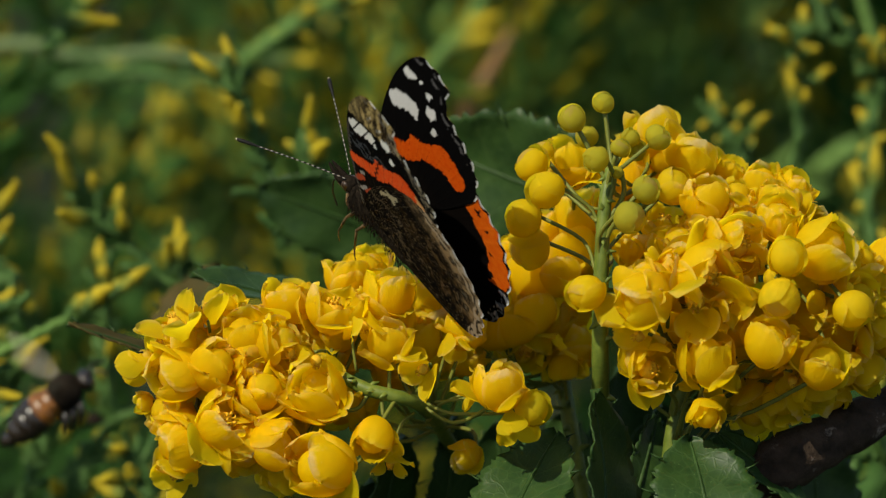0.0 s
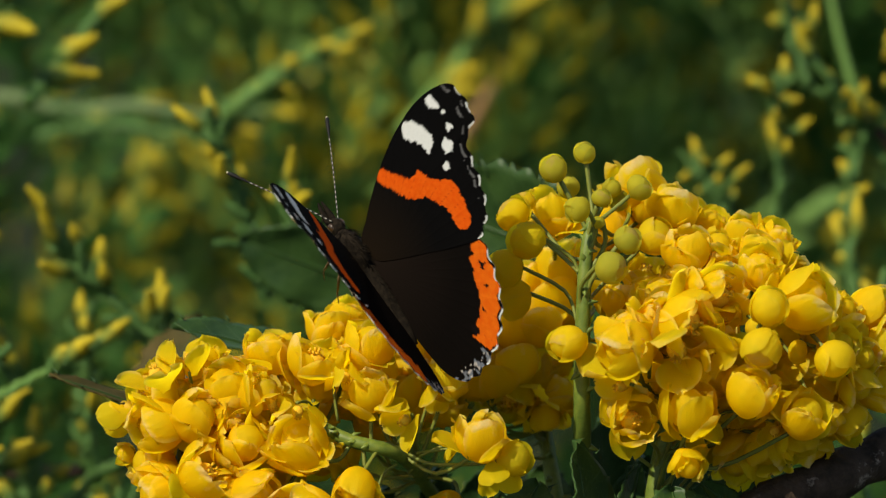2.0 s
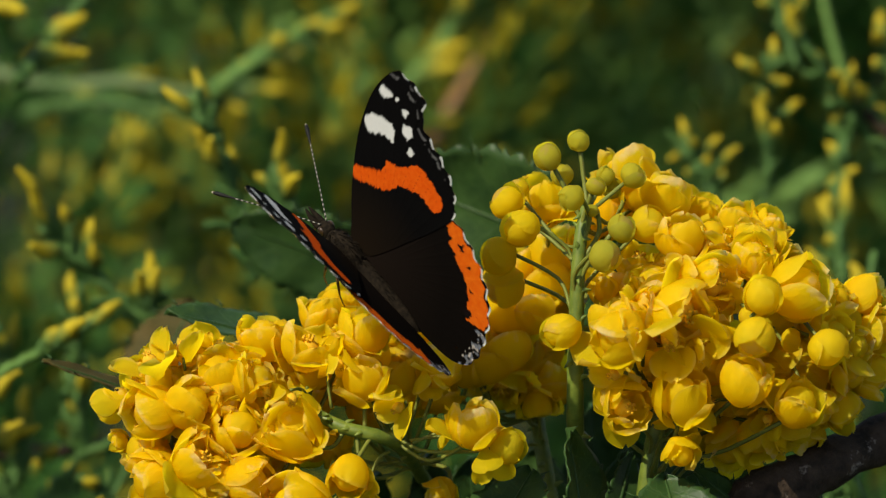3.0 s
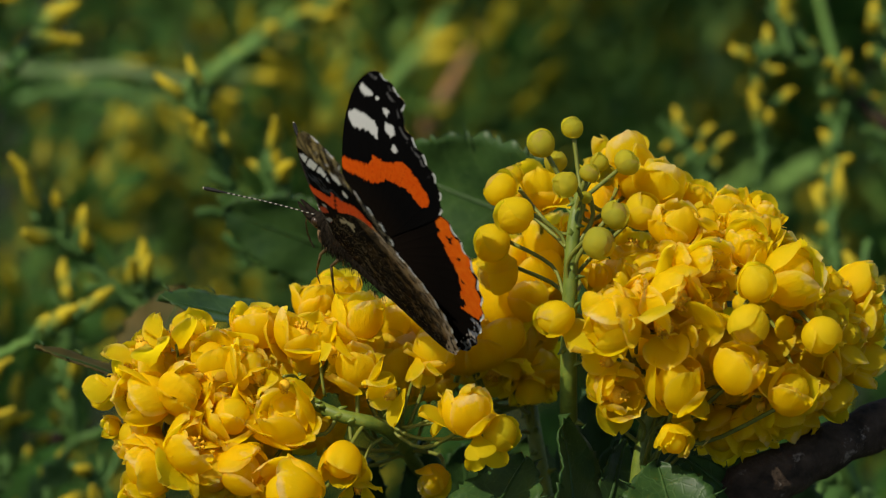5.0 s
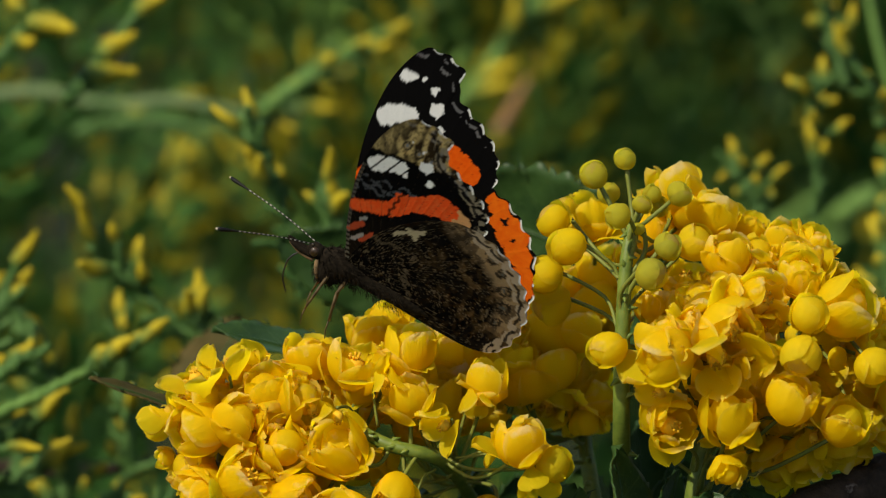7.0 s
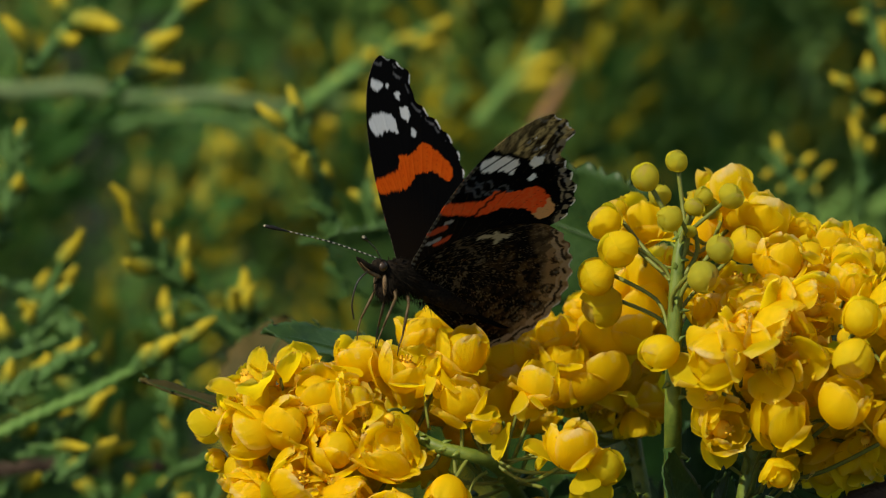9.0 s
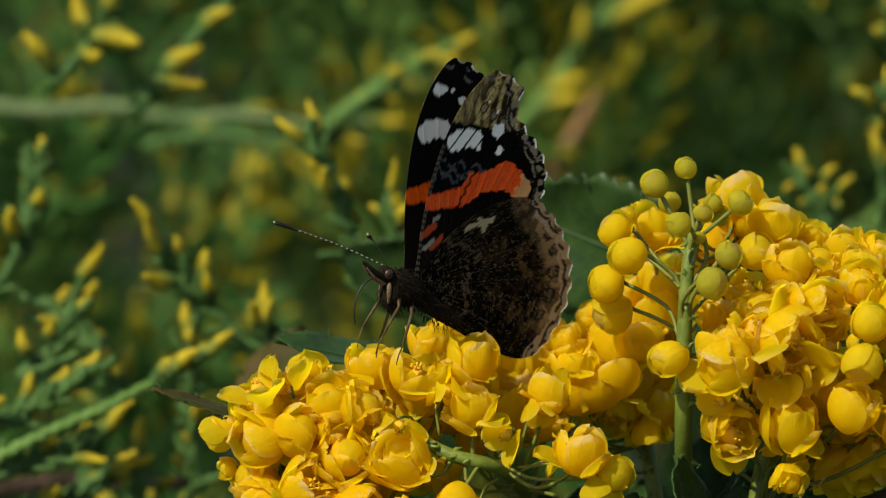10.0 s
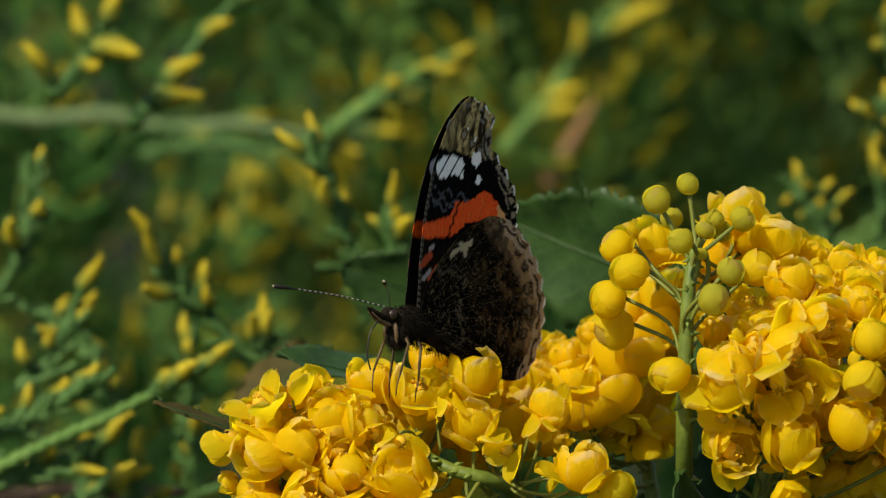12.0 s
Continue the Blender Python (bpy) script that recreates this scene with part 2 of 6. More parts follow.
# ---- mesh helpers, in millimetres ----
def mesh_of(name, verts, faces, looks, smooth=True, slots=None):
    me = bpy.data.meshes.new(name)
    me.from_pydata([tuple(c * MM for c in v) for v in verts], [], faces)
    for look_of in looks if isinstance(looks, (list, tuple)) else (looks,):
        me.materials.append(look_of)
    if slots is not None:
        me.polygons.foreach_set("material_index", slots)
    if smooth:
        me.polygons.foreach_set("use_smooth", [True] * len(me.polygons))
    me.update()
    return me


def part(name, me, parent=None, m=None, label=""):
    """Links a mesh as one object, under a thing or a part."""
    ob = new(name, me)
    if parent is not None:
        ob.parent = parent
    if m is not None:
        ob.matrix_basis = m
    return tagged(ob, label)


def tube(points, radii, sides=8):
    """A round rod through the points, with closed ends: vertices and faces."""
    pts = [Vector(p) for p in points]
    verts, faces = [], []
    side = None
    for k, p in enumerate(pts):
        way = (pts[min(k + 1, len(pts) - 1)] - pts[max(k - 1, 0)]).normalized()
        if side is None:
            side = way.orthogonal().normalized()
        side = (side - way * side.dot(way)).normalized()
        other = way.cross(side)
        r = radii[k] if isinstance(radii, (list, tuple)) else radii
        verts += [tuple(p + (side * math.cos(a) + other * math.sin(a)) * r) for a in (2 * math.pi * j / sides for j in range(sides))]
    for k in range(len(pts) - 1):
        for j in range(sides):
            a, b = k * sides + j, k * sides + (j + 1) % sides
            faces.append((a, b, b + sides, a + sides))
    faces.append(tuple(reversed(range(sides))))
    faces.append(tuple(range((len(pts) - 1) * sides, len(pts) * sides)))
    return verts, faces


def merge(*bits):
    verts, faces = [], []
    for v, f in bits:
        n = len(verts)
        verts += list(v)
        faces += [tuple(i + n for i in face) for face in f]
    return verts, faces


def blob(centre, radii, rings=8, sides=12, lump=0.0, seed=0):
    """An egg-shaped body, a little lumpy."""
    rnd = random.Random(seed)
    verts, faces = [], []
    for k in range(rings + 1):
        a = math.pi * k / rings
        for j in range(sides):
            b = 2 * math.pi * j / sides
            g = 1 + lump * rnd.uniform(-1, 1)
            verts.append((centre[0] + radii[0] * g * math.cos(a), centre[1] + radii[1] * g * math.sin(a) * math.cos(b), centre[2] + radii[2] * g * math.sin(a) * math.sin(b)))
    for k in range(rings):
        for j in range(sides):
            faces.append((k * sides + j, (k + 1) * sides + j, (k + 1) * sides + (j + 1) % sides, k * sides + (j + 1) % sides))
    return verts, faces


def bent(points, steps=6):
    """A smooth line through the points."""
    pts = [Vector(p) for p in points]
    out = []
    for k in range(len(pts) - 1):
        a, b, c, d = pts[max(k - 1, 0)], pts[k], pts[k + 1], pts[min(k + 2, len(pts) - 1)]
        for s in range(steps):
            t = s / steps
            out.append(0.5 * (2 * b + (c - a) * t + (2 * a - 5 * b + 4 * c - d) * t * t + (3 * b - a - 3 * c + d) * t ** 3))
    return out + [pts[-1]]


def facing(way, turn=0.0, hint=(0.2, 0.3, 1)):
    """A turn whose z axis points along way."""
    z = Vector(way).normalized()
    x = Vector(hint).cross(z)
    x = x.normalized() if x.length > 1e-4 else z.orthogonal().normalized()
    m = Matrix((x, z.cross(x), z)).transposed().to_4x4()
    return m @ Matrix.Rotation(turn, 4, "Z")


# ---- ground ----
def make_ground():
    n, half = 40, 30000
    verts, faces = [], []
    rnd = random.Random(4)
    for i in range(n + 1):
        for j in range(n + 1):
            x, y = ((2 * k / n - 1) for k in (i, j))
            x, y = (math.copysign(abs(q) ** 3, q) * half for q in (x, y))
            verts.append((x, y, rnd.uniform(-12, 12)))
    for i in range(n):
        for j in range(n):
            a = i * (n + 1) + j
            faces.append((a, a + n + 1, a + n + 2, a + 1))
    ob = part("ground", mesh_of("ground", verts, faces, SOIL))
    tagged(ob, "dark mossy soil under the shrubs", "ground", kind="structure")


make_ground()


# ---- flowers of the mahonia ----
UNIT = 1000.0


def petal_mesh(name, line, width, cross, seed, ragged=0.05, cup=0.12, shoulder=0.62):
    """One petal of a flower of radius 1, broadest at the shoulder and round at its end. line(s): the way out and up along
    its middle; cross: how far it wraps the flower; cup: how far its sides rise."""
    rnd = random.Random(seed)
    rows, cols = 10, 8
    top, rims = [], []
    jag = [rnd.uniform(-1, 1) * ragged for _ in range(cols + 1)]
    tilt = rnd.uniform(-0.10, 0.10)
    for i in range(rows + 1):
        s = i / rows
        s = 1 - (1 - s) ** 1.25
        rise = min(1.0, s / shoulder)
        w = width * (0.32 + 0.68 * rise * rise * (3 - 2 * rise))
        if s > shoulder:
            w *= max(0.06, 1 - ((s - shoulder) / (1 - shoulder)) ** 2.4) ** 0.5
        rho, z = line(s)
        drho, dz = (b - a for a, b in zip(line(max(0, s - 0.05)), line(min(1, s + 0.05))))
        size = math.hypot(drho, dz) or 1
        nr, nz = dz / size, -drho / size
        for j in range(cols + 1):
            t = 2 * j / cols - 1
            reach = 1 + jag[j] * s * s * 1.2
            r0 = max(rho * reach, 0.10)
            psi = t * w / max(r0, 0.6) * cross
            flat = t * w * (1 - cross)
            wave = ragged * (1.0 * math.sin(2.6 * t + seed) + 0.5 * math.sin(6.1 * t + 4 * s + 2 * seed)) * s * s + 0.03 * math.sin(4 * s + 2 * t + seed)
            wave -= cup * t * t * rise
            x = r0 * math.cos(psi) + wave * nr
            y = r0 * math.sin(psi) + flat + tilt * s
            top.append((x, y, z * (1 + jag[j] * 0.4 * s) + wave * nz))
            rims.append(max(abs(t) ** 3 * rise, s ** 5))
    verts = [tuple(c * UNIT for c in v) for v in top]
    step = cols + 1
    faces = []
    for i in range(rows):
        for j in range(cols):
            a = i * step + j
            faces.append((a, a + 1, a + step + 1, a + step))
    return verts, faces, rims


def hug(reach, tall=1.0, r=1.0, lip=0.0):
    """Wraps the flower like the skin of a ball; lip: how far its rim turns out."""
    def line(s):
        a = 0.12 + (reach - 0.12) * s
        return r * math.sin(a) + lip * max(0.0, s - 0.7) ** 2 * 11, -r * tall * math.cos(a)
    return line


def spread(out, rise, droop):
    """Stands off the base and bends back."""
    def line(s):
        return 0.15 + out * s, -0.85 + rise * s - droop * s * s
    return line


def petal_set(name, lines, width, cross, looks, ragged, cup=0.12, shoulder=0.62):
    made = []
    for k, line in enumerate(lines):
        verts, faces, rims = petal_mesh(name, line, width, cross, 11 * k + len(name), ragged, cup, shoulder)
        me = mesh_of(name, verts, faces, looks)
        me.attributes.new("rim", "FLOAT", "POINT").data.foreach_set("value", rims)
        made.append(me)
    return made


SKIN = {}
for key, look_of in (("bud", BUD), ("green", GREEN_BUD)):
    SKIN[key] = petal_set("petal", [hug(2.6, 1.0, 1.0, 0.05), hug(2.45, 1.04, 1.0, 0.08), hug(2.75, 0.97, 1.0, 0.04), hug(2.25, 1.02, 1.0, 0.07)], 1.25, 1.0, look_of, 0.025, -0.035, 0.5)
GLOBE = petal_set("petal", [hug(2.35, 1.12), hug(2.2, 1.2), hug(2.5, 1.08), hug(2.1, 1.15, 1.0, 0.16), hug(2.3, 1.25, 0.96, 0.1)], 1.05, 0.93, PETAL, 0.075, 0.07, 0.62)
BOWL = petal_set("petal", [hug(1.75, 1.05), hug(1.6, 1.0), hug(1.9, 1.1), hug(1.65, 1.1, 1.0, 0.16), hug(1.8, 1.0, 1.0, 0.2)], 1.06, 0.80, PETAL, 0.10, 0.14, 0.64)
INNER = petal_set("petal", [hug(2.2, 1.15, 0.85), hug(2.05, 1.25, 0.8), hug(2.4, 1.1, 0.85), hug(2.0, 1.2, 0.8, 0.12), hug(1.9, 1.3, 0.75, 0.2)], 0.72, 0.9, PETAL, 0.15, 0.03, 0.74)
SPREAD = petal_set("petal", [spread(1.15, 1.0, 0.15), spread(1.25, 0.8, 0.45), spread(1.0, 1.35, 0.2), spread(1.25, 1.1, 0.7), spread(1.1, 1.2, -0.2)], 0.74, 0.45, PETAL, 0.06, 0.20, 0.6)


def unit_mesh(name, bits, look_of):
    """A mesh in units of the flower's radius."""
    return mesh_of(name, [tuple(c * UNIT for c in v) for v in bits[0]], bits[1], look_of)


HEART = [unit_mesh("flower", merge(
    blob((0, 0, -0.3), (0.45, 0.45, 0.5), 6, 9, 0.05, k),
    *[tube([(0.15 * math.cos(a), 0.15 * math.sin(a), -0.1), (0.2 * math.cos(a), 0.2 * math.sin(a), 0.2), (0.24 * math.cos(a), 0.24 * math.sin(a), 0.3)], [0.05, 0.05, 0.08], 5) for a in (k + i * math.pi / 3 for i in range(6))]),
    CORE) for k in range(3)]
BALL = {key: unit_mesh("flower_bud", blob((0, 0, 0), (0.965, 0.965, 0.965), 12, 18, 0.0, 1), look_of) for key, look_of in (("bud", BUD), ("green", GREEN_BUD))}
BALL["core"] = unit_mesh("flower", blob((0, 0, -0.1), (0.7, 0.7, 0.72), 8, 12, 0.02, 1), PETAL)

flower_rnd = random.Random(21)


def new_raceme(label, line, radii):
    """A raceme: its stalk runs along the line, given in the plan."""
    base = at(*line[0])
    root = new("flower_raceme")
    root.matrix_basis = Matrix.Translation(base)
    tagged(root, label, "flower", group="mahonia racemes")
    pts = bent([(at(*p) - base) / MM for p in line], 5)
    rr = [radii[0] + (radii[1] - radii[0]) * k / (len(pts) - 1) for k in range(len(pts))]
    bits = [tube(pts, rr, 9)]
    rnd = random.Random(len(pts))
    for k in range(2, len(pts) - 1):
        p, way = pts[k], Vector((rnd.uniform(-1, 1), rnd.uniform(-1, 1), rnd.uniform(-0.1, 0.9))).normalized()
        q = p + way * rr[k] * 2.1
        bits.append(tube([p + way * rr[k] * 0.6, (p + q) / 2 + Vector((0, 0, 0.3)), q], [rr[k] * 0.55, rr[k] * 0.4, 0.08], 5))
    part("stalk", mesh_of("stalk", *merge(*bits), STALK), root, None, "pale green fleshy flower stalk")
    root["reach"] = len(pts)
    return root, base, pts


def flower(raceme, kind, u, v, d, size, turn, toward):
    """One flower: its middle in the plan, its breadth, the way in which it opens and how far it faces the viewer."""
    root, base, pts = raceme
    rnd = flower_rnd
    axis = plan_way(math.cos(radians(turn)) + rnd.uniform(-0.15, 0.15), math.sin(radians(turn)) + rnd.uniform(-0.15, 0.15), -toward)
    m = facing(axis, rnd.uniform(0, 6.28))
    centre = at(u, v, d) - base
    half = size / 2 * MM
    small = {"open": 0.96, "cup": 0.98, "bud": 0.84, "green": 0.88, "petals": 0.74}[kind] * half
    fm = Matrix.Translation(centre) @ m @ Matrix.Scale(small, 4)
    about = lambda angle, lean=0.0, big=1.0: Matrix.Rotation(angle, 4, "Z") @ Matrix.Rotation(lean, 4, "Y") @ Matrix.Scale(big, 4)
    first = rnd.uniform(0, 6.3)
    if kind in ("bud", "green"):
        f = part("flower_bud", BALL[kind], root, fm @ Matrix.Diagonal((1.0, rnd.uniform(0.92, 1.0), rnd.uniform(0.86, 1.04), 1)), "closed greenish bud" if kind == "green" else "plump yellow bud")
        for k in range(3):
            part("petal", rnd.choice(SKIN[kind]), f, about(first + k * 2.094 + rnd.uniform(-0.35, 0.35), rnd.uniform(-0.16, 0.16), 1.02 + 0.06 * k + rnd.uniform(0, 0.02)))
    elif kind == "cup":
        f = part("flower", BALL["core"], root, fm @ Matrix.Diagonal((1, 1, rnd.uniform(0.95, 1.15), 1)), "half-closed yellow flower")
        for k in range(3):
            part("petal", rnd.choice(GLOBE), f, about(first + k * 2.094 + rnd.uniform(-0.3, 0.3), rnd.uniform(-0.12, 0.08), 0.98 + 0.05 * k))
        for k in range(2):
            part("petal", rnd.choice(INNER), f, about(first + 1.0 + k * 3.1 + rnd.uniform(-0.3, 0.3), rnd.uniform(-0.1, 0.1), rnd.uniform(0.98, 1.08)))
        part("petal", rnd.choice(BOWL), f, about(rnd.uniform(0, 6.3), rnd.uniform(0.0, 0.2), rnd.uniform(1.1, 1.2)))
        for k in range(rnd.choice((1, 1, 2, 2))):
            part("petal", rnd.choice(SPREAD), f, about(first + 0.7 + k * 2.1 + rnd.uniform(-0.5, 0.5), rnd.uniform(-0.2, 0.7), rnd.uniform(0.95, 1.3)))
    elif kind == "open":
        if rnd.random() < 0.4:
            f = part("flower", rnd.choice(HEART), root, fm, "open yellow flower with crowded petals")
        else:
            f = part("flower", BALL["core"], root, fm @ Matrix.Scale(0.9, 4), "opening yellow flower with folded petals")
        for k in range(3):
            part("petal", rnd.choice(INNER), f, about(first + k * 2.094 + rnd.uniform(-0.4, 0.4), rnd.uniform(-0.1, 0.12), rnd.uniform(0.9, 1.06)))
        for k in range(3):
            part("petal", rnd.choice(BOWL if rnd.random() < 0.6 else GLOBE), f, about(first + 1.0 + k * 2.094 + rnd.uniform(-0.4, 0.4), rnd.uniform(-0.05, 0.25), rnd.uniform(1.04, 1.2)))
        for k in range(rnd.choice((2, 2, 3))):
            part("petal", rnd.choice(SPREAD if rnd.random() < 0.6 else BOWL), f, about(first + 0.4 + k * 2.094 + rnd.uniform(-0.5, 0.5), rnd.uniform(-0.2, 0.55), rnd.uniform(1.2, 1.5)))
    else:
        f = part("flower", rnd.choice(HEART), root, fm @ Matrix.Translation((0, 0, -0.4)) @ Matrix.Scale(0.8, 4), "loose yellow petals of a spent flower")
        for k in range(3):
            part("petal", rnd.choice(SPREAD), f, about(first + k * 2.1 + rnd.uniform(-0.6, 0.6), rnd.uniform(-0.8, 0.1), rnd.uniform(1.4, 1.9)))
    # the thin stalk by which it hangs on the raceme
    foot = centre / MM - axis.normalized() * size * 0.42
    near = min(pts[1:], key=lambda p: (p - foot + Vector((0, 0, 8))).length)
    mid = (foot + near) / 2 - axis.normalized() * (foot - near).length * 0.22
    thick = 0.30 if kind != "green" else 0.34
    to_flower = fm.inverted()
    verts, faces = tube(bent([near, mid, foot], 4), thick, 6)
    verts = [tuple((to_flower @ (Vector(q) * MM)) / MM) for q in verts]
    part("flower_stalk", mesh_of("flower_stalk", verts, faces, PEDICEL), f)


# the raceme that leans over, under the butterfly
raceme = new_raceme("crowded bright yellow mahonia raceme leaning sideways", [(9.9, -48.5, 64), (5.5, -36.4, 44), (1.0, -28.0, 30), (-3.1, -21.7, 3), (-10.5, -19.4, 0), (-17.6, -16.4, 4), (-26.3, -15.7, 6), (-32.7, -17.3, 8)], (1.15, 0.8))
flower(raceme, "cup", -36.5, -10.2, 6, 5.4, 120, 0.3)
flower(raceme, "open", -38.7, -13.2, 2, 6.6, 150, 0.4)
flower(raceme, "petals", -42.2, -17.0, 2, 4.7, 180, 0.3)
flower(raceme, "cup", -36.8, -17.4, -2, 7.8, 190, 0.5)
flower(raceme, "cup", -31.0, -15.8, -4, 6.9, 60, 0.6)
flower(raceme, "open", -30.6, -8.2, 6, 6.6, 105, 0.3)
flower(raceme, "open", -27.6, -11.6, 0, 7.8, 100, 0.7)
flower(raceme, "open", -22.1, -12.8, -2, 7.2, 40, 0.7)
flower(raceme, "open", -21.6, -6.6, 6, 7.4, 110, 0.4)
flower(raceme, "open", -15.2, -7.8, 2, 7.0, 90, 0.4)
flower(raceme, "cup", -14.6, -10.9, 4, 5.5, 90, 0.6)
flower(raceme, "cup", -7.4, -5.8, 4, 7.2, 80, 0.3)
flower(raceme, "open", -7.3, -12.4, -2, 6.1, 90, 0.4)
flower(raceme, "cup", -13.4, -3.5, 12, 6.6, 100, 0.2)
flower(raceme, "cup", -10.3, -2.3, 14, 6.2, 80, 0.2)
flower(raceme, "open", -38.5, -22.5, 2, 7.4, 165, 0.4)
flower(raceme, "cup", -36.9, -26.9, 0, 8.4, 200, 0.4)
flower(raceme, "petals", -36.3, -30.9, 2, 4.7, 235, 0.3)
flower(raceme, "open", -29.6, -23.5, -6, 7.4, 30, 0.8)
flower(raceme, "open", -24.4, -19.3, -4, 8.2, 60, 0.7)
flower(raceme, "cup", -17.2, -19.3, -6, 7.7, 120, 0.6)
flower(raceme, "petals", -13.4, -18.6, -2, 3.9, 60, 0.4)
flower(raceme, "open", -27.1, -27.9, -4, 7.8, 300, 0.7)
flower(raceme, "cup", -22.8, -27.0, -6, 7.0, 0, 0.7)
flower(raceme, "cup", -17.1, -29.9, -8, 8.7, 160, 0.6)
flower(raceme, "open", -22.8, -31.9, 0, 6.2, 240, 0.5)
flower(raceme, "cup", -9.6, -26.2, -6, 5.9, 250, 0.9)
flower(raceme, "petals", -7.3, -30.7, -2, 4.7, 275, 0.3)
flower(raceme, "cup", -25.5, -23.2, 6, 7.4, 60, 0.5)
flower(raceme, "open", -19.7, -24.8, 8, 7.0, 300, 0.5)
flower(raceme, "petals", -20.5, -15.5, -4, 6.2, 300, 0.6)
flower(raceme, "cup", -14.6, -15.8, 12, 5.5, 90, 0.5)
flower(raceme, "cup", -30.7, -20.1, 8, 6.6, 150, 0.4)
flower(raceme, "open", -34.1, -12.5, 4, 5.5, 110, 0.4)
flower(raceme, "open", -26.4, -15.9, -2, 6.2, 20, 0.7)
flower(raceme, "cup", -3.5, -12.6, 12, 6.2, 90, 0.4)
flower(raceme, "cup", 3.2, -10.5, 4, 5.9, 85, 0.3)
flower(raceme, "petals", 1.5, -14.0, 2, 4.3, 265, 0.4)
flower(raceme, "cup", 7.2, -9.9, 14, 7.4, 90, 0.3)
flower(raceme, "cup", 7.4, -18.5, -6, 7.0, 80, 0.3)
flower(raceme, "petals", 2.8, -19.0, -3, 5.5, 175, 0.3)
flower(raceme, "bud", 12.3, -21.8, -4, 5.8, 20, 0.4)
flower(raceme, "petals", 9.8, -25.1, -5, 5.5, 280, 0.5)
flower(raceme, "petals", -3.8, -17.3, -6, 5.9, 215, 0.5)
flower(raceme, "cup", -1.5, -15.9, 14, 4.7, 100, 0.4)
flower(raceme, "cup", 2.9, -29.1, 10, 4.5, 200, 0.3)
flower(raceme, "open", -34.7, -19.7, 8, 5.5, 170, 0.4)
flower(raceme, "open", -41.9, -21.5, 4, 3.1, 175, 0.3)
flower(raceme, "cup", -11.5, -21.8, 14, 4.7, 90, 0.3)
flower(raceme, "open", -17.7, -12.6, 8, 6.2, 70, 0.4)
flower(raceme, "cup", -36.0, -22.9, 10, 6.2, 180, 0.4)
flower(raceme, "cup", -6.3, -16.3, 16, 7.0, 90, 0.3)
flower(raceme, "cup", -1.5, -10.7, 18, 7.4, 80, 0.3)
flower(raceme, "cup", -11.1, -13.1, 14, 7.0, 90, 0.3)
flower(raceme, "open", 2.9, -14.3, 16, 6.2, 90, 0.3)
flower(raceme, "cup", -6.7, -10.2, 12, 6.2, 90, 0.3)
flower(raceme, "open", -24.9, -9.4, 10, 7.0, 100, 0.4)
flower(raceme, "open", -19.3, -11.0, 10, 6.2, 90, 0.4)
flower(raceme, "cup", -28.8, -15.0, 10, 6.2, 90, 0.4)
flower(raceme, "open", -22.4, -22.0, 8, 7.0, 200, 0.5)
flower(raceme, "cup", -14.6, -22.9, 10, 6.2, 250, 0.4)
flower(raceme, "cup", -11.4, -8.6, 10, 5.5, 90, 0.3)
flower(raceme, "petals", -37.6, -8.6, -2, 7.6, 118, 0.3)
flower(raceme, "petals", -32.6, -7.1, 0, 6.1, 96, 0.3)
flower(raceme, "petals", -43.1, -16.3, 0, 5.2, 185, 0.2)
flower(raceme, "petals", -10.4, -11.6, -4, 5.5, 300, 0.6)
flower(raceme, "petals", -17.3, -16.5, -8, 6.2, 280, 0.7)
flower(raceme, "petals", -37.8, -31.9, 0, 5.5, 215, 0.4)

# the upright raceme with green buds at its top
raceme = new_raceme("upright mahonia raceme with green buds and yellow buds", [(23.2, -41.5, 16), (22.4, -28.5, 12), (21.7, -15.5, 0), (21.8, -3.0, -2), (22.3, 6.3, -2), (23.2, 11.0, -1)], (1.5, 0.8))
flower(raceme, "green", 22.2, 20.2, 0, 3.3, 90, 0.3)
flower(raceme, "green", 17.8, 17.9, -2, 4.1, 130, 0.3)
flower(raceme, "green", 29.8, 15.5, 2, 3.9, 40, 0.3)
flower(raceme, "green", 20.8, 12.3, -8, 3.9, 200, 0.7)
flower(raceme, "green", 20.1, 15.6, 4, 3.4, 120, 0.3)
flower(raceme, "green", 24.4, 13.9, -4, 3.0, 60, 0.6)
flower(raceme, "green", 26.0, 15.4, 2, 2.8, 60, 0.3)
flower(raceme, "green", 26.9, 13.7, 4, 3.3, 10, 0.3)
flower(raceme, "green", 23.9, 10.5, -4, 1.9, 200, 0.5)
flower(raceme, "bud", 12.3, 11.9, 4, 5.6, 150, 0.3)
flower(raceme, "bud", 14.1, 8.1, -4, 6.1, 190, 0.4)
flower(raceme, "bud", 11.1, 4.2, 2, 6.2, 190, 0.3)
flower(raceme, "bud", 12.0, 0.1, 8, 6.6, 210, 0.3)
flower(raceme, "bud", 19.5, -5.9, -8, 5.9, 200, 0.6)
flower(raceme, "green", 27.8, 8.2, -6, 4.2, 30, 0.5)
flower(raceme, "green", 25.5, 4.4, -8, 4.8, 330, 0.6)
flower(raceme, "bud", 13.9, 13.7, 8, 3.6, 120, 0.3)
flower(raceme, "open", 29.2, 17.0, 14, 7.4, 100, 0.2)
flower(raceme, "open", 34.8, 13.7, 8, 6.6, 60, 0.3)
flower(raceme, "bud", 32.0, 8.7, 4, 6.1, 40, 0.4)
flower(raceme, "cup", 26.9, 10.9, 18, 6.9, 90, 0.2)
flower(raceme, "open", 26.5, 0.1, 6, 5.5, 80, 0.4)
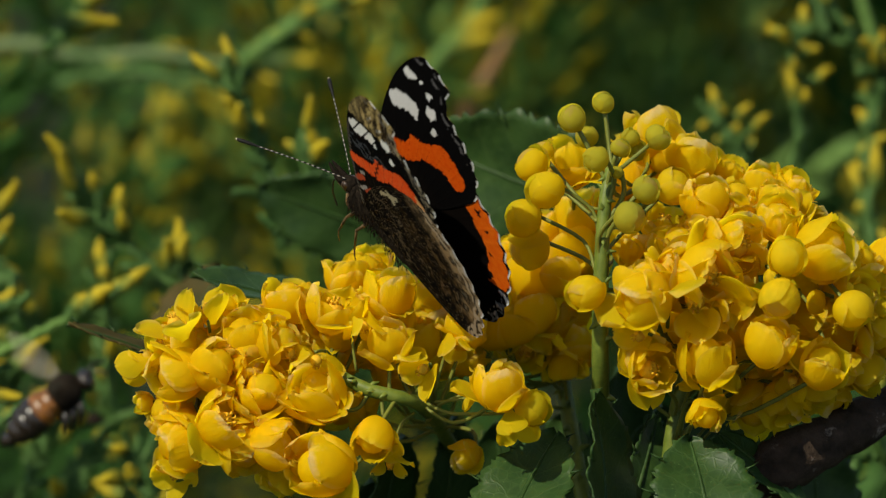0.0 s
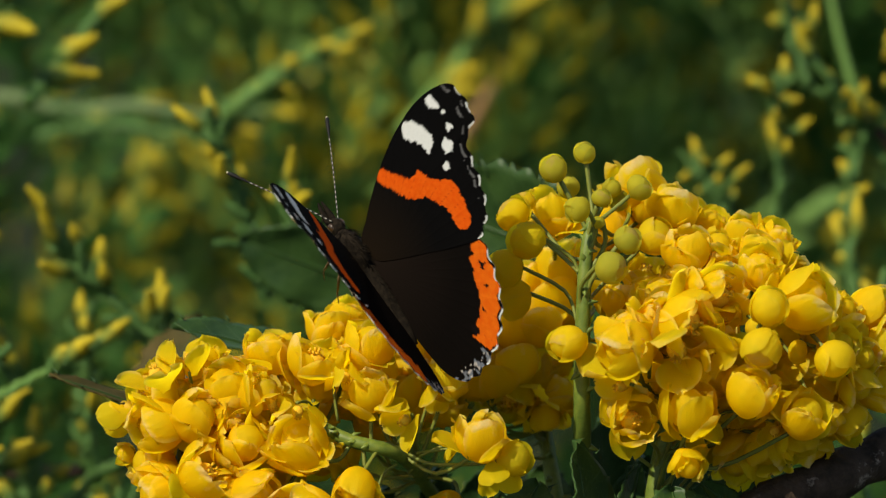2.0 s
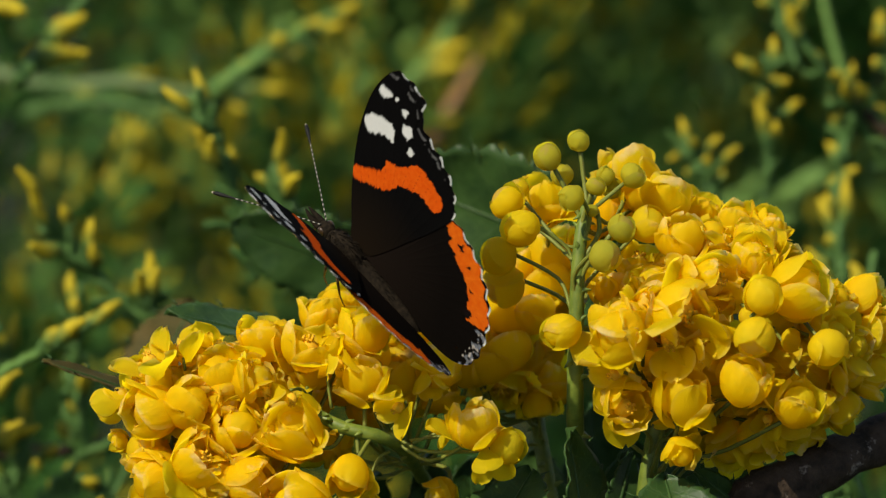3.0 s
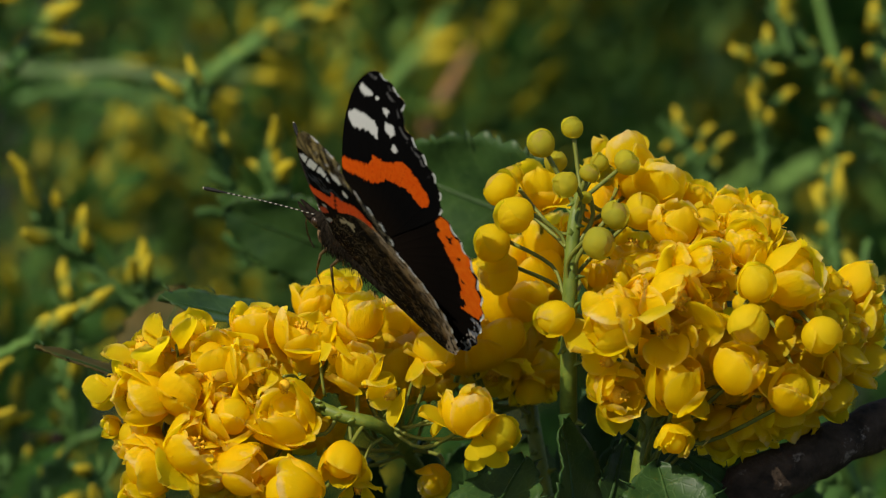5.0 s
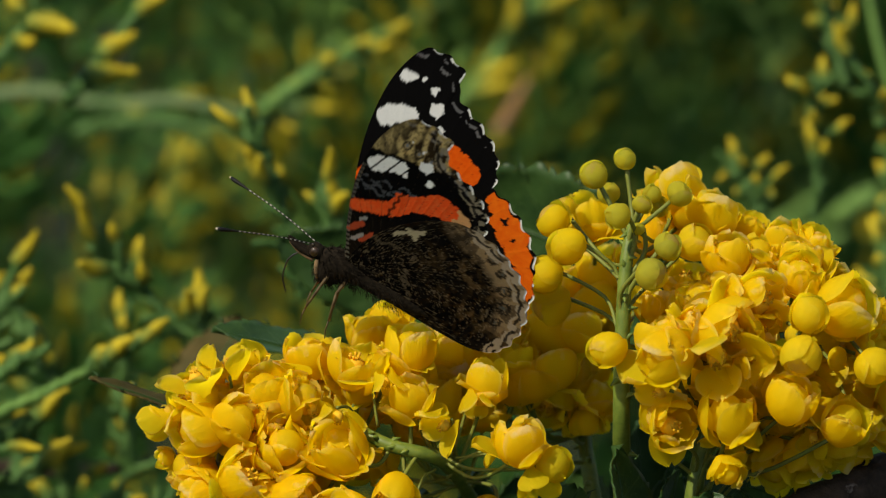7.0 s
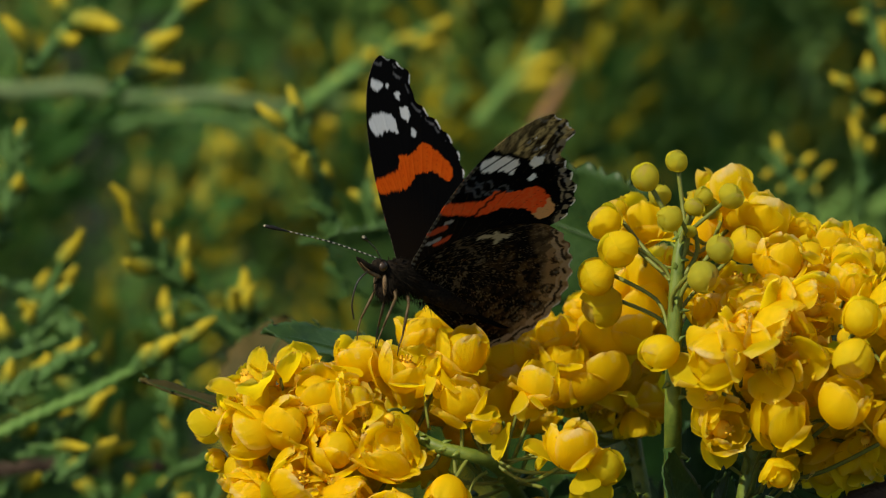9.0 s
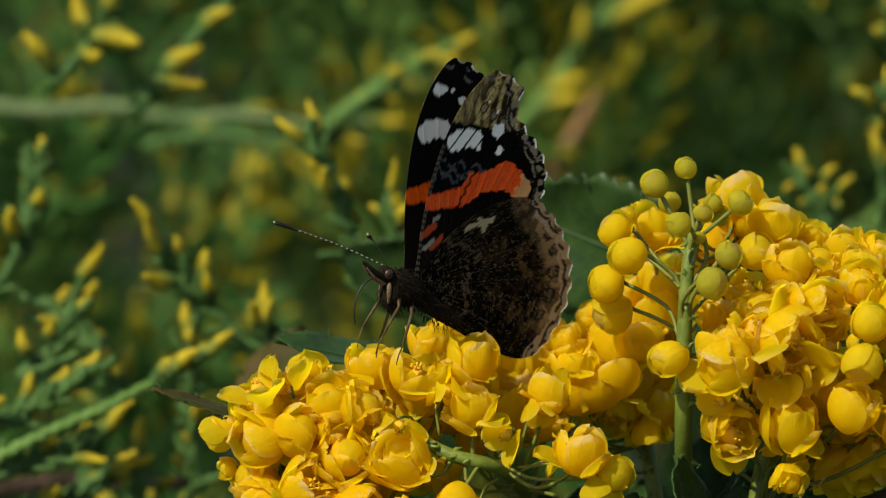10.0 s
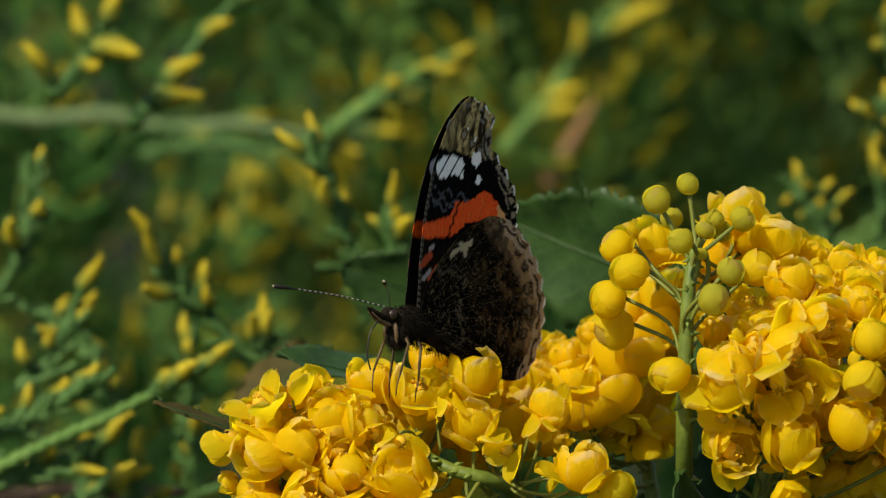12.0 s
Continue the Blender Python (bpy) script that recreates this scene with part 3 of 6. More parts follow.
flower(raceme, "cup", 31.9, 13.6, 14, 6.2, 60, 0.2)
flower(raceme, "open", 23.7, 6.5, 18, 4.7, 90, 0.2)
flower(raceme, "open", 31.0, 4.0, 10, 6.2, 70, 0.3)

# the full raceme beside it
raceme = new_raceme("full round yellow mahonia raceme in bloom", [(31.3, -41.0, 8), (32.0, -26.7, 6), (35.1, -14.1, 6), (40.6, -4.6, 6), (45.5, -0.7, 8), (51.8, -3.1, 8)], (1.4, 0.8))
flower(raceme, "open", 28.2, -4.2, -10, 9.8, 100, 0.7)
flower(raceme, "cup", 26.9, -7.2, -14, 7.2, 200, 0.6)
flower(raceme, "open", 32.5, -3.8, -8, 8.6, 60, 0.8)
flower(raceme, "open", 36.4, -3.6, -12, 8.6, 330, 0.9)
flower(raceme, "open", 36.5, 7.1, 2, 7.0, 80, 0.4)
flower(raceme, "open", 40.9, 7.5, 4, 6.6, 70, 0.4)
flower(raceme, "petals", 37.6, 3.6, -6, 6.6, 90, 0.7)
flower(raceme, "open", 32.4, 1.2, -2, 7.0, 110, 0.5)
flower(raceme, "open", 40.8, 0.8, -8, 7.8, 40, 0.8)
flower(raceme, "open", 47.1, 6.7, 2, 7.8, 70, 0.4)
flower(raceme, "cup", 46.1, 4.3, -4, 6.2, 80, 0.6)
flower(raceme, "cup", 52.7, 0.1, -6, 8.4, 30, 0.5)
flower(raceme, "bud", 46.9, -1.1, -12, 5.9, 60, 0.6)
flower(raceme, "bud", 45.6, -6.8, -14, 6.4, 250, 0.6)
flower(raceme, "bud", 55.9, -8.4, -8, 6.2, 300, 0.5)
flower(raceme, "bud", 45.2, -3.9, -8, 3.3, 270, 0.5)
flower(raceme, "bud", 51.5, -7.3, -2, 3.6, 0, 0.4)
flower(raceme, "open", 58.4, -1.5, 2, 5.5, 20, 0.4)
flower(raceme, "open", 57.3, -6.5, -2, 6.6, 10, 0.4)
flower(raceme, "open", 60.8, -8.1, 2, 6.2, 0, 0.3)
flower(raceme, "petals", 34.1, -8.7, -14, 10.5, 265, 0.8)
flower(raceme, "petals", 39.7, -8.0, -10, 6.6, 300, 0.6)
flower(raceme, "petals", 41.5, -3.0, -8, 6.6, 20, 0.7)
flower(raceme, "petals", 25.5, -12.2, -10, 6.2, 185, 0.5)
flower(raceme, "petals", 24.5, -9.1, -6, 4.8, 170, 0.4)
flower(raceme, "bud", 25.9, -15.8, -6, 4.4, 160, 0.6)
flower(raceme, "open", 28.6, -16.5, -8, 6.4, 0, 1.5)
flower(raceme, "cup", 35.9, -14.6, -10, 7.5, 90, 0.4)
flower(raceme, "petals", 36.1, -19.3, -6, 5.2, 270, 0.4)
flower(raceme, "open", 36.0, -23.1, -8, 5.3, 275, 0.6)
flower(raceme, "cup", 40.1, -10.8, -4, 5.6, 150, 0.4)
flower(raceme, "cup", 44.7, -12.6, -10, 7.2, 60, 0.7)
flower(raceme, "cup", 52.2, -15.5, -8, 6.7, 70, 0.7)
flower(raceme, "petals", 48.2, -19.3, -4, 5.5, 280, 0.4)
flower(raceme, "open", 49.5, -16.7, -2, 6.2, 250, 0.5)
flower(raceme, "open", 42.1, -15.6, 4, 6.2, 200, 0.4)
flower(raceme, "petals", 46.2, -20.8, 6, 6.2, 275, 0.4)
flower(raceme, "petals", 51.0, -21.6, 8, 5.9, 290, 0.3)
flower(raceme, "cup", 55.6, -12.9, 6, 6.6, 320, 0.4)
flower(raceme, "open", 59.7, -13.0, 8, 6.2, 330, 0.3)
flower(raceme, "open", 32.7, -1.5, 4, 7.0, 90, 0.5)
flower(raceme, "open", 44.5, 1.6, 4, 7.0, 70, 0.5)
flower(raceme, "open", 43.1, 5.6, 8, 6.2, 90, 0.4)
flower(raceme, "cup", 50.1, -4.6, 6, 6.6, 40, 0.4)
flower(raceme, "cup", 39.7, -3.1, 4, 6.2, 60, 0.4)
flower(raceme, "open", 31.8, -12.5, 2, 7.0, 250, 0.4)
flower(raceme, "cup", 50.1, -12.5, 6, 6.2, 0, 0.4)
flower(raceme, "cup", 47.0, -21.2, 2, 6.4, 260, 0.4)
flower(raceme, "cup", 43.2, -22.6, 4, 6.2, 250, 0.4)
flower(raceme, "cup", 51.4, -19.6, 0, 6.0, 290, 0.5)
flower(raceme, "open", 55.6, -17.4, 0, 6.0, 310, 0.4)
flower(raceme, "open", 60.2, -12.4, 2, 6.0, 320, 0.4)
flower(raceme, "petals", 43.5, -24.8, 8, 5.8, 265, 0.4)
flower(raceme, "cup", 40.8, -19.6, 9, 5.8, 250, 0.4)
flower(raceme, "open", 51.3, 3.2, 6, 6.2, 50, 0.4)
flower(raceme, "open", 35.9, 3.2, 6, 6.2, 100, 0.4)
flower(raceme, "open", 56.4, -4.6, 6, 5.5, 30, 0.3)
flower(raceme, "open", 64.3, -6.2, 6, 6.2, 0, 0.3)
flower(raceme, "cup", 63.7, -12.6, 8, 6.2, 330, 0.3)
flower(raceme, "open", 37.4, -9.3, 4, 6.2, 270, 0.4)
flower(raceme, "cup", 35.2, -0.7, 8, 7.0, 90, 0.5)
flower(raceme, "cup", 39.2, 0.9, 8, 6.6, 70, 0.5)
flower(raceme, "open", 29.7, 0.9, 8, 6.6, 110, 0.4)
flower(raceme, "cup", 43.9, -9.4, 8, 6.6, 300, 0.4)
flower(raceme, "open", 52.5, -10.2, 6, 6.6, 320, 0.4)
flower(raceme, "cup", 34.4, -13.3, 8, 6.2, 250, 0.4)
flower(raceme, "cup", 40.8, -14.9, 8, 6.2, 250, 0.4)
flower(raceme, "open", 48.7, -9.4, 8, 6.2, 0, 0.4)
flower(raceme, "open", 55.0, -3.1, 8, 6.2, 30, 0.4)
flower(raceme, "cup", 44.8, 9.6, 10, 5.5, 80, 0.3)
flower(raceme, "open", 49.4, 8.8, 8, 5.9, 60, 0.3)
flower(raceme, "cup", 31.2, -7.8, 6, 6.2, 200, 0.4)
flower(raceme, "cup", 44.6, -17.3, 6, 6.2, 270, 0.4)
flower(raceme, "open", 40.2, 11.2, 12, 5.5, 80, 0.3)
flower(raceme, "open", 53.4, 3.2, 8, 5.5, 50, 0.3)
flower(raceme, "cup", 28.9, -12.6, 8, 5.5, 220, 0.3)
flower(raceme, "open", 56.6, -16.5, 8, 6.2, 320, 0.3)
flower(raceme, "open", 60.2, -4.6, 4, 6.2, 10, 0.3)
flower(raceme, "cup", 62.9, -1.5, 8, 6.2, 30, 0.3)
flower(raceme, "open", 59.4, -17.6, 4, 6.2, 320, 0.3)
flower(raceme, "cup", 54.2, -20.8, 6, 5.6, 280, 0.3)
flower(raceme, "petals", 48.0, -24.7, 4, 4.7, 280, 0.4)

# a raceme behind, in the shade of the others
raceme = new_raceme("shaded yellow mahonia raceme behind the others", [(21.5, -43.5, 24), (18.3, -25.8, 26), (16.4, -13.0, 30), (15.1, -3.2, 30), (17.5, 5.0, 28)], (1.3, 0.7))
flower(raceme, "cup", 13.4, -10.0, 22, 9.4, 90, 0.3)
flower(raceme, "cup", 18.4, -12.8, 24, 8.6, 60, 0.3)
flower(raceme, "open", 9.7, -5.1, 20, 7.2, 110, 0.3)
flower(raceme, "open", 14.1, -3.5, 18, 7.0, 80, 0.3)
flower(raceme, "cup", 17.4, -7.6, 24, 7.8, 90, 0.3)
flower(raceme, "open", 11.7, -14.3, 18, 6.6, 250, 0.3)
flower(raceme, "open", 17.4, 0.9, 22, 7.8, 100, 0.3)
flower(raceme, "cup", 19.9, 4.5, 24, 7.8, 80, 0.3)
flower(raceme, "open", 18.0, 12.8, 14, 7.4, 100, 0.3)
flower(raceme, "open", 17.4, -17.6, 20, 4.7, 270, 0.3)
flower(raceme, "cup", 8.5, -12.8, 22, 6.2, 200, 0.3)
flower(raceme, "cup", 14.2, 3.3, 24, 5.5, 100, 0.2)
flower(raceme, "cup", 20.3, -1.5, 26, 6.2, 90, 0.2)
flower(raceme, "cup", 9.8, 0.1, 24, 5.5, 120, 0.2)
flower(raceme, "open", 5.3, -3.5, 16, 7.0, 100, 0.3)
flower(raceme, "cup", 1.7, -6.3, 18, 6.6, 90, 0.3)
flower(raceme, "open", 6.8, -7.1, 12, 6.6, 90, 0.3)
flower(raceme, "cup", -1.9, -6.7, 18, 6.6, 80, 0.3)
flower(raceme, "open", 3.7, -2.3, 22, 5.5, 90, 0.2)
flower(raceme, "cup", -5.1, -8.0, 20, 6.2, 90, 0.2)
flower(raceme, "open", 12.4, -7.9, 14, 7.0, 90, 0.4)
flower(raceme, "cup", 16.1, -3.1, 16, 6.2, 90, 0.3)
flower(raceme, "open", 9.2, -9.5, 14, 6.2, 80, 0.3)


# ---- the mahonia's wood and leaves ----
mahonia = new("mahonia_shrub")
mahonia.matrix_basis = Matrix.Translation((0.01, 0.03, 0))
tagged(mahonia, "mahonia shrub with dark bark and spiny glossy leaves", "shrub")
MAHONIA_FOOT = Vector((0.01, 0.03, 0))


def wood(name, line, radii, label, sides=14):
    pts = bent([(at(*p) - MAHONIA_FOOT) / MM if len(p) == 3 else (Vector(p[:3]) - MAHONIA_FOOT) / MM for p in line], 8)
    rnd = random.Random(len(pts))
    rr = []
    for k in range(len(pts)):
        f = k / (len(pts) - 1) * (len(radii) - 1)
        i = min(int(f), len(radii) - 2)
        rr.append((radii[i] + (radii[i + 1] - radii[i]) * (f - i)) * rnd.uniform(0.92, 1.08))
    verts, faces = tube(pts, rr, sides)
    verts = [tuple(Vector(q) + noise.noise_vector(Vector(q) * 0.25) * 0.5) for q in verts]
    return part(name, mesh_of(name, verts, faces, BARK), mahonia, None, label)


wood("branch", [(90.9, -10.5, 30), (73.6, -18.4, 20), (62.3, -22.8, 12), (51.7, -27.6, 6), (43.8, -32.7, 6), (35.5, -42.5, 14), (30.2, -66.8, 40)], (3.4, 3.4, 3.6, 4.4, 6.0), "rough dark brown woody branch")
wood("stem", [(21.8, -38.6, 8), (24.4, -47.7, 14), (30.2, -66.8, 40), (40.0, -300.0, 90), (20.0, -903.0, 290)], (2.0, 2.6, 4.0, 7.0), "dark woody stem")

leaf_rnd = random.Random(8)


def leaf(base, tip, width, d0, d1, face, look_of=None, curl=0.12, label="glossy dark green leaf with spiny teeth"):
    """A leaf from base to tip in the plan, with its depth at both ends; face: the way its upper side looks, in the plan."""
    rnd = leaf_rnd
    a, b = at(*base, d0), at(*tip, d1)
    long = (b - a).length / MM
    y = (b - a).normalized()
    z = plan_way(*face)
    z = (z - y * z.dot(y)).normalized()
    x = y.cross(z)
    m = Matrix((x, y, z)).transposed().to_4x4()
    m.translation = a - MAHONIA_FOOT
    rows, cols = 56, 12
    half = width / 2
    top, low = [], []
    for i in range(rows + 1):
        s = i / rows
        w = half * max(0.03, math.sin(math.pi * min(1, 0.06 + 0.94 * s ** 0.9)) ** 0.62)
        phase = (s * 7) % 1
        tooth = max(0, 1 - abs(phase - 0.5) * 7) ** 1.6
        for j in range(cols + 1):
            t = 2 * j / cols - 1
            edge = 1 + (0.13 * tooth - 0.07 * math.cos(2 * math.pi * phase + math.pi)) * max(0, abs(t) - 0.6) / 0.4
            xx = t * w * edge
            zz = half * (0.16 * abs(t) ** 1.4 - curl * (2 * s - 1) ** 2 + 0.05 * math.sin(5 * s * math.pi + rnd.uniform(-0.1, 0.1) + 2 * t) * abs(t))
            yy = s * long + 0.6 * tooth * max(0, abs(t) - 0.8) * 5
            top.append((xx, yy, zz + 0.12))
            low.append((xx, yy, zz - 0.12))
    n, step = len(top), cols + 1
    faces = []
    for i in range(rows):
        for j in range(cols):
            k = i * step + j
            faces.append((k, k + 1, k + step + 1, k + step))
            faces.append((n + k, n + k + step, n + k + step + 1, n + k + 1))
    rim = list(range(step)) + [i * step + cols for i in range(1, rows + 1)] + [rows * step + j for j in range(cols - 1, -1, -1)] + [i * step for i in range(rows - 1, 0, -1)]
    for p, q in zip(rim, rim[1:] + rim[:1]):
        faces.append((q, p, n + p, n + q))
    ob = part("leaf", mesh_of("leaf", top + low, faces, look_of or LEAF), mahonia, m, label)
    line = [(0, -6, -1.5), (0, 0, -half * curl + 0.05)] + [(0, s * long, half * -curl * (2 * s - 1) ** 2 + 0.1) for s in (0.25, 0.5, 0.75, 1.0)]
    part("midrib", mesh_of("midrib", *tube(bent(line, 4), [0.5 - 0.016 * k for k in range(21)], 6), LEAF), ob)
    for k, s in enumerate(q / 7 + 0.0714 for q in range(1, 7)):
        w = half * max(0.03, math.sin(math.pi * min(1, 0.06 + 0.94 * s ** 0.9)) ** 0.62)
        for side in (-1, 1):
            zz = half * (0.16 * 1.3 - curl * (2 * s - 1) ** 2)
            (k % 2 == (side > 0)) and part("spine", mesh_of("spine", *tube([(side * w * 0.96, s * long, zz), (side * (w * 1.06 + 0.3), s * long + 0.35, zz + 0.1), (side * (w * 1.10 + 0.9), s * long + 0.9, zz + 0.15)], [0.20, 0.12, 0.03], 5), LEAF), ob)
    return ob


leaf((6.6, -41.9), (15.8, -25.3), 13.7, -10, 6, (-0.3, 0.6, -0.8))
leaf((22.7, -41.9), (21.3, -19.2), 18.7, -9, -4, (0.8, -0.5, -0.42))
# added behind the stalks, to stand in for the black shade there
leaf((25.7, -48.6), (26.2, -17.4), 15.6, 52, 48, (0.5, -0.6, -0.6))
leaf((37.1, -41.5), (34.0, -25.7), 14.8, -16, -4, (0.1, 0.6, -0.8))
leaf((26.4, -36.1), (30.3, -23.2), 5.5, 4, 12, (0.6, 0.3, -0.6))
leaf((49.8, -35.2), (38.3, -25.2), 6.2, 2, 4, (0.1, 0.8, -0.5))
leaf((-11.8, -10.2), (-35.9, -3.5), 10.2, 34, 22, (0, 0.85, -0.5))
leaf((27.0, 4.0), (-4.0, 16.0), 23.0, 50, 60, (0.55, -0.45, -0.7))
leaf((-6.0, 1.4), (-28.4, 9.2), 13.3, 78, 74, (-0.25, -0.2, -0.95))
leaf((-34.3, -17.7), (-53.2, -10.5), 5.5, 26, 18, (0, 0.9, -0.35), LEAF_RED, label="dark brownish leaf with a pale spiny rim")
leaf((-41.4, -19.1), (-33.9, -2.3), 12.9, 66, 74, (-0.3, 0.4, -0.8), LEAF_RED, label="reddish brown leaf with spiny teeth")
leaf((13.9, -43.1), (5.2, -31.3), 9.4, 10, 2, (-0.2, 0.7, -0.6))
# from here on, leaves deeper than 25 are added for the shade under the racemes
leaf((-0.3, -45.8), (1.7, -23.9), 12.5, 34, 30, (0.7, -0.5, -0.5))
leaf((41.4, -45.8), (44.3, -21.4), 19.5, 34, 28, (0.7, -0.5, -0.5))
leaf((-18.4, -46.7), (-10.1, -33.3), 11.7, 36, 30, (0.5, -0.6, -0.5))
leaf((43.5, -43.3), (48.7, -33.1), 8.6, 14, 8, (0.2, 0.7, -0.6))
leaf((-10.9, -46.5), (-5.6, -26.7), 11.7, 32, 28, (0.7, -0.5, -0.5))
leaf((27.9, -48.1), (31.8, -22.6), 18.0, 44, 38, (0.6, -0.5, -0.6))
leaf((18.8, -48.2), (17.9, -23.9), 15.6, 46, 42, (-0.4, -0.6, -0.6))
leaf((55.6, -50.0), (54.5, -27.3), 15.6, 48, 44, (0.5, -0.6, -0.6))
leaf((38.4, -49.5), (39.0, -21.7), 18.7, 54, 50, (0.4, -0.6, -0.6))
leaf((9.7, -48.2), (8.0, -25.2), 14.8, 46, 44, (0.3, -0.7, -0.6))


# ---- the juniper ----
def scale_rod(long, r0, r1, pitch, seed, swell=0.0):
    """A twig clad in overlapping scale leaves, along z."""
    rnd = random.Random(seed)
    n = max(4, int(long / pitch) * 4)
    sway = [(0.35 * r0 * math.sin(k * 0.11 + seed), 0.35 * r0 * math.cos(k * 0.13 + seed)) for k in range(n + 1)]
    return scaly([Vector((*sway[k], long * k / n)) for k in range(n + 1)],
                 [(r0 + (r1 - r0) * k / n) * (1 + swell * math.sin(math.pi * min(1, k / n * 1.1))) for k in range(n + 1)], 4, rnd)


def scaly(pts, radii, per, rnd, sides=8):
    """A rod whose skin steps in scales, four round and in turn."""
    verts, faces = [], []
    side = None
    for k, p in enumerate(pts):
        way = (pts[min(k + 1, len(pts) - 1)] - pts[max(k - 1, 0)]).normalized()
        side = way.orthogonal().normalized() if side is None else (side - way * side.dot(way)).normalized()
        other = way.cross(side)
        for j in range(sides):
            a = 2 * math.pi * j / sides
            saw = (k / per + (0.5 if j % 4 in (0, 3) else 0.0)) % 1
            r = radii[k] * (0.68 + 0.45 * saw + (0.22 if j % 2 else 0.0) * saw) * rnd.uniform(0.94, 1.06)
            verts.append(tuple(p + (side * math.cos(a) + other * math.sin(a)) * r))
    for k in range(len(pts) - 1):
        for j in range(sides):
            a, b = k * sides + j, k * sides + (j + 1) % sides
            faces.append((a, b, b + sides, a + sides))
    faces.append(tuple(reversed(range(sides))))
    faces.append(tuple(range((len(pts) - 1) * sides, len(pts) * sides)))
    return verts, faces


TWIGS = [mesh_of("branchlet", *scale_rod(10, 1.05, 0.92, 0.9, k), JUNIPER) for k in range(4)]
SPRIGS = [mesh_of("branchlet", *scale_rod(6, 1.0, 0.5, 1.2, k + 30), JUNIPER) for k in range(4)]
TIPS = [mesh_of("tip", *scale_rod(7, 1.22, 0.55, 0.8, k + 9, 0.5), JUNIPER_TIP) for k in range(4)]
juniper_rnd = random.Random(5)


def juniper_spray(line, tips, d0, d1, thick=1.0, look_of=None, label="juniper spray with green scales and yellow tips", extra=True, plump=1.0):
    """A spray: its stem along the line, branchlets up to the tips, all in the plan."""
    rnd = juniper_rnd
    n = len(line)
    depth = lambda f: d0 + (d1 - d0) * f
    pts = bent([at(*p, depth(k / (n - 1))) for k, p in enumerate(line)], 6)
    base = pts[0].copy()
    rel = [(p - base) / MM for p in pts]
    fine = []
    for a, b in zip(rel, rel[1:]):
        steps = max(1, int((b - a).length / 0.5))
        fine += [a + (b - a) * (q / steps) for q in range(steps)]
    fine.append(rel[-1])
    skin = scaly(fine, [thick * (1.1 - 0.45 * k / len(fine)) for k in range(len(fine))], 4, rnd)
    root = new("juniper_spray", mesh_of("juniper_spray", *skin, look_of or JUNIPER))
    root.matrix_basis = Matrix.Translation(base)
    tagged(root, label, "juniper", group="juniper sprays")

    def twig(start, end, big, plain=False):
        way = end - start
        full = way.length / MM
        club = min(7.5, full * 0.8) * big
        m = facing(way, rnd.uniform(0, 6))
        m.translation = start - base
        size = max(1.0, full - club * 0.75)
        t = part("branchlet", rnd.choice(TWIGS), root, m @ Matrix.Diagonal((big, big, size / 10, 1)))
        if not plain:
            part("tip", rnd.choice(TIPS), t, Matrix.Translation((0, 0, 0.0095)) @ Matrix.Diagonal((1, 1, club / 7 * 10 / size, 1)))

    for u, v in tips:
        k = min(range(len(pts)), key=lambda i: (pts[i] - at(u, v, depth(i / len(pts)))).length)
        end = at(u, v, depth(k / len(pts)) + rnd.uniform(-6, 6))
        k = max(0, k - max(2, len(pts) // 5))
        twig(pts[k], end, rnd.uniform(0.78, 1.02) * plump)
    if extra:
        for k in range(1, len(pts) - 1, 1 if d0 > 190 else 2):
            way = (pts[k + 1] - pts[k]).normalized()
            off = (way * 1.1 + Vector((rnd.uniform(-1, 1), rnd.uniform(-0.6, 0.6), rnd.uniform(-1, 1))) * 0.9).normalized()
            twig(pts[k], pts[k] + off * rnd.uniform(6, 12) * MM, rnd.uniform(0.7, 0.95), rnd.random() < 0.88)
        if d0 < 130:
            for k in range(1, len(pts) - 1):
                for side in (-1, 1):
                    way = (pts[k + 1] - pts[k]).normalized()
                    if rnd.random() < 0.35:
                        continue
                    off = way * 1.5 + way.cross(plan_way(0, 0, 1)).normalized() * side * rnd.uniform(0.3, 0.9) + Vector((0, rnd.uniform(-0.5, 0.5), rnd.uniform(-0.1, 0.3)))
                    m = facing(off, rnd.uniform(0, 6))
                    m.translation = pts[k] - base
                    part("branchlet", rnd.choice(SPRIGS), root, m @ Matrix.Diagonal((1.1, 1.1, rnd.uniform(0.4, 0.85), 1)))
    return root


juniper_spray([(-26.0, 0.1), (-27.9, 10.1), (-31.3, 19.2), (-33.6, 26.5)], [(-35.0, 33.1), (-32.4, 26.2), (-34.8, 23.3), (-29.7, 21.5), (-28.6, 16.3), (-32.7, 22.0)], 120, 115, 0.9)
juniper_spray([(-21.7, 1.0), (-20.8, 9.2), (-21.2, 15.6)], [(-21.6, 23.3), (-20.8, 19.2), (-19.1, 16.5)], 115, 120, 0.8)
juniper_spray([(-44.0, -7.2), (-49.5, -0.4), (-54.5, 4.2), (-58.6, 8.7)], [(-62.7, 17.4), (-61.1, 14.2), (-56.3, 11.7), (-51.9, 9.0), (-60.4, 5.4), (-51.3, 5.5)], 115, 115, 0.9)
juniper_spray([(-42.0, -9.0), (-42.8, -2.6)], [(-42.8, 3.5), (-44.2, 0.8), (-41.1, 1.4)], 112, 112, 0.8)
juniper_spray([(-64.9, -14.5), (-68.8, -7.2), (-73.6, -2.7), (-77.6, 1.0)], [(-69.7, 10.1), (-75.1, 3.7), (-71.0, 4.2), (-78.1, -1.3), (-70.8, -3.6)], 115, 124, 0.9)
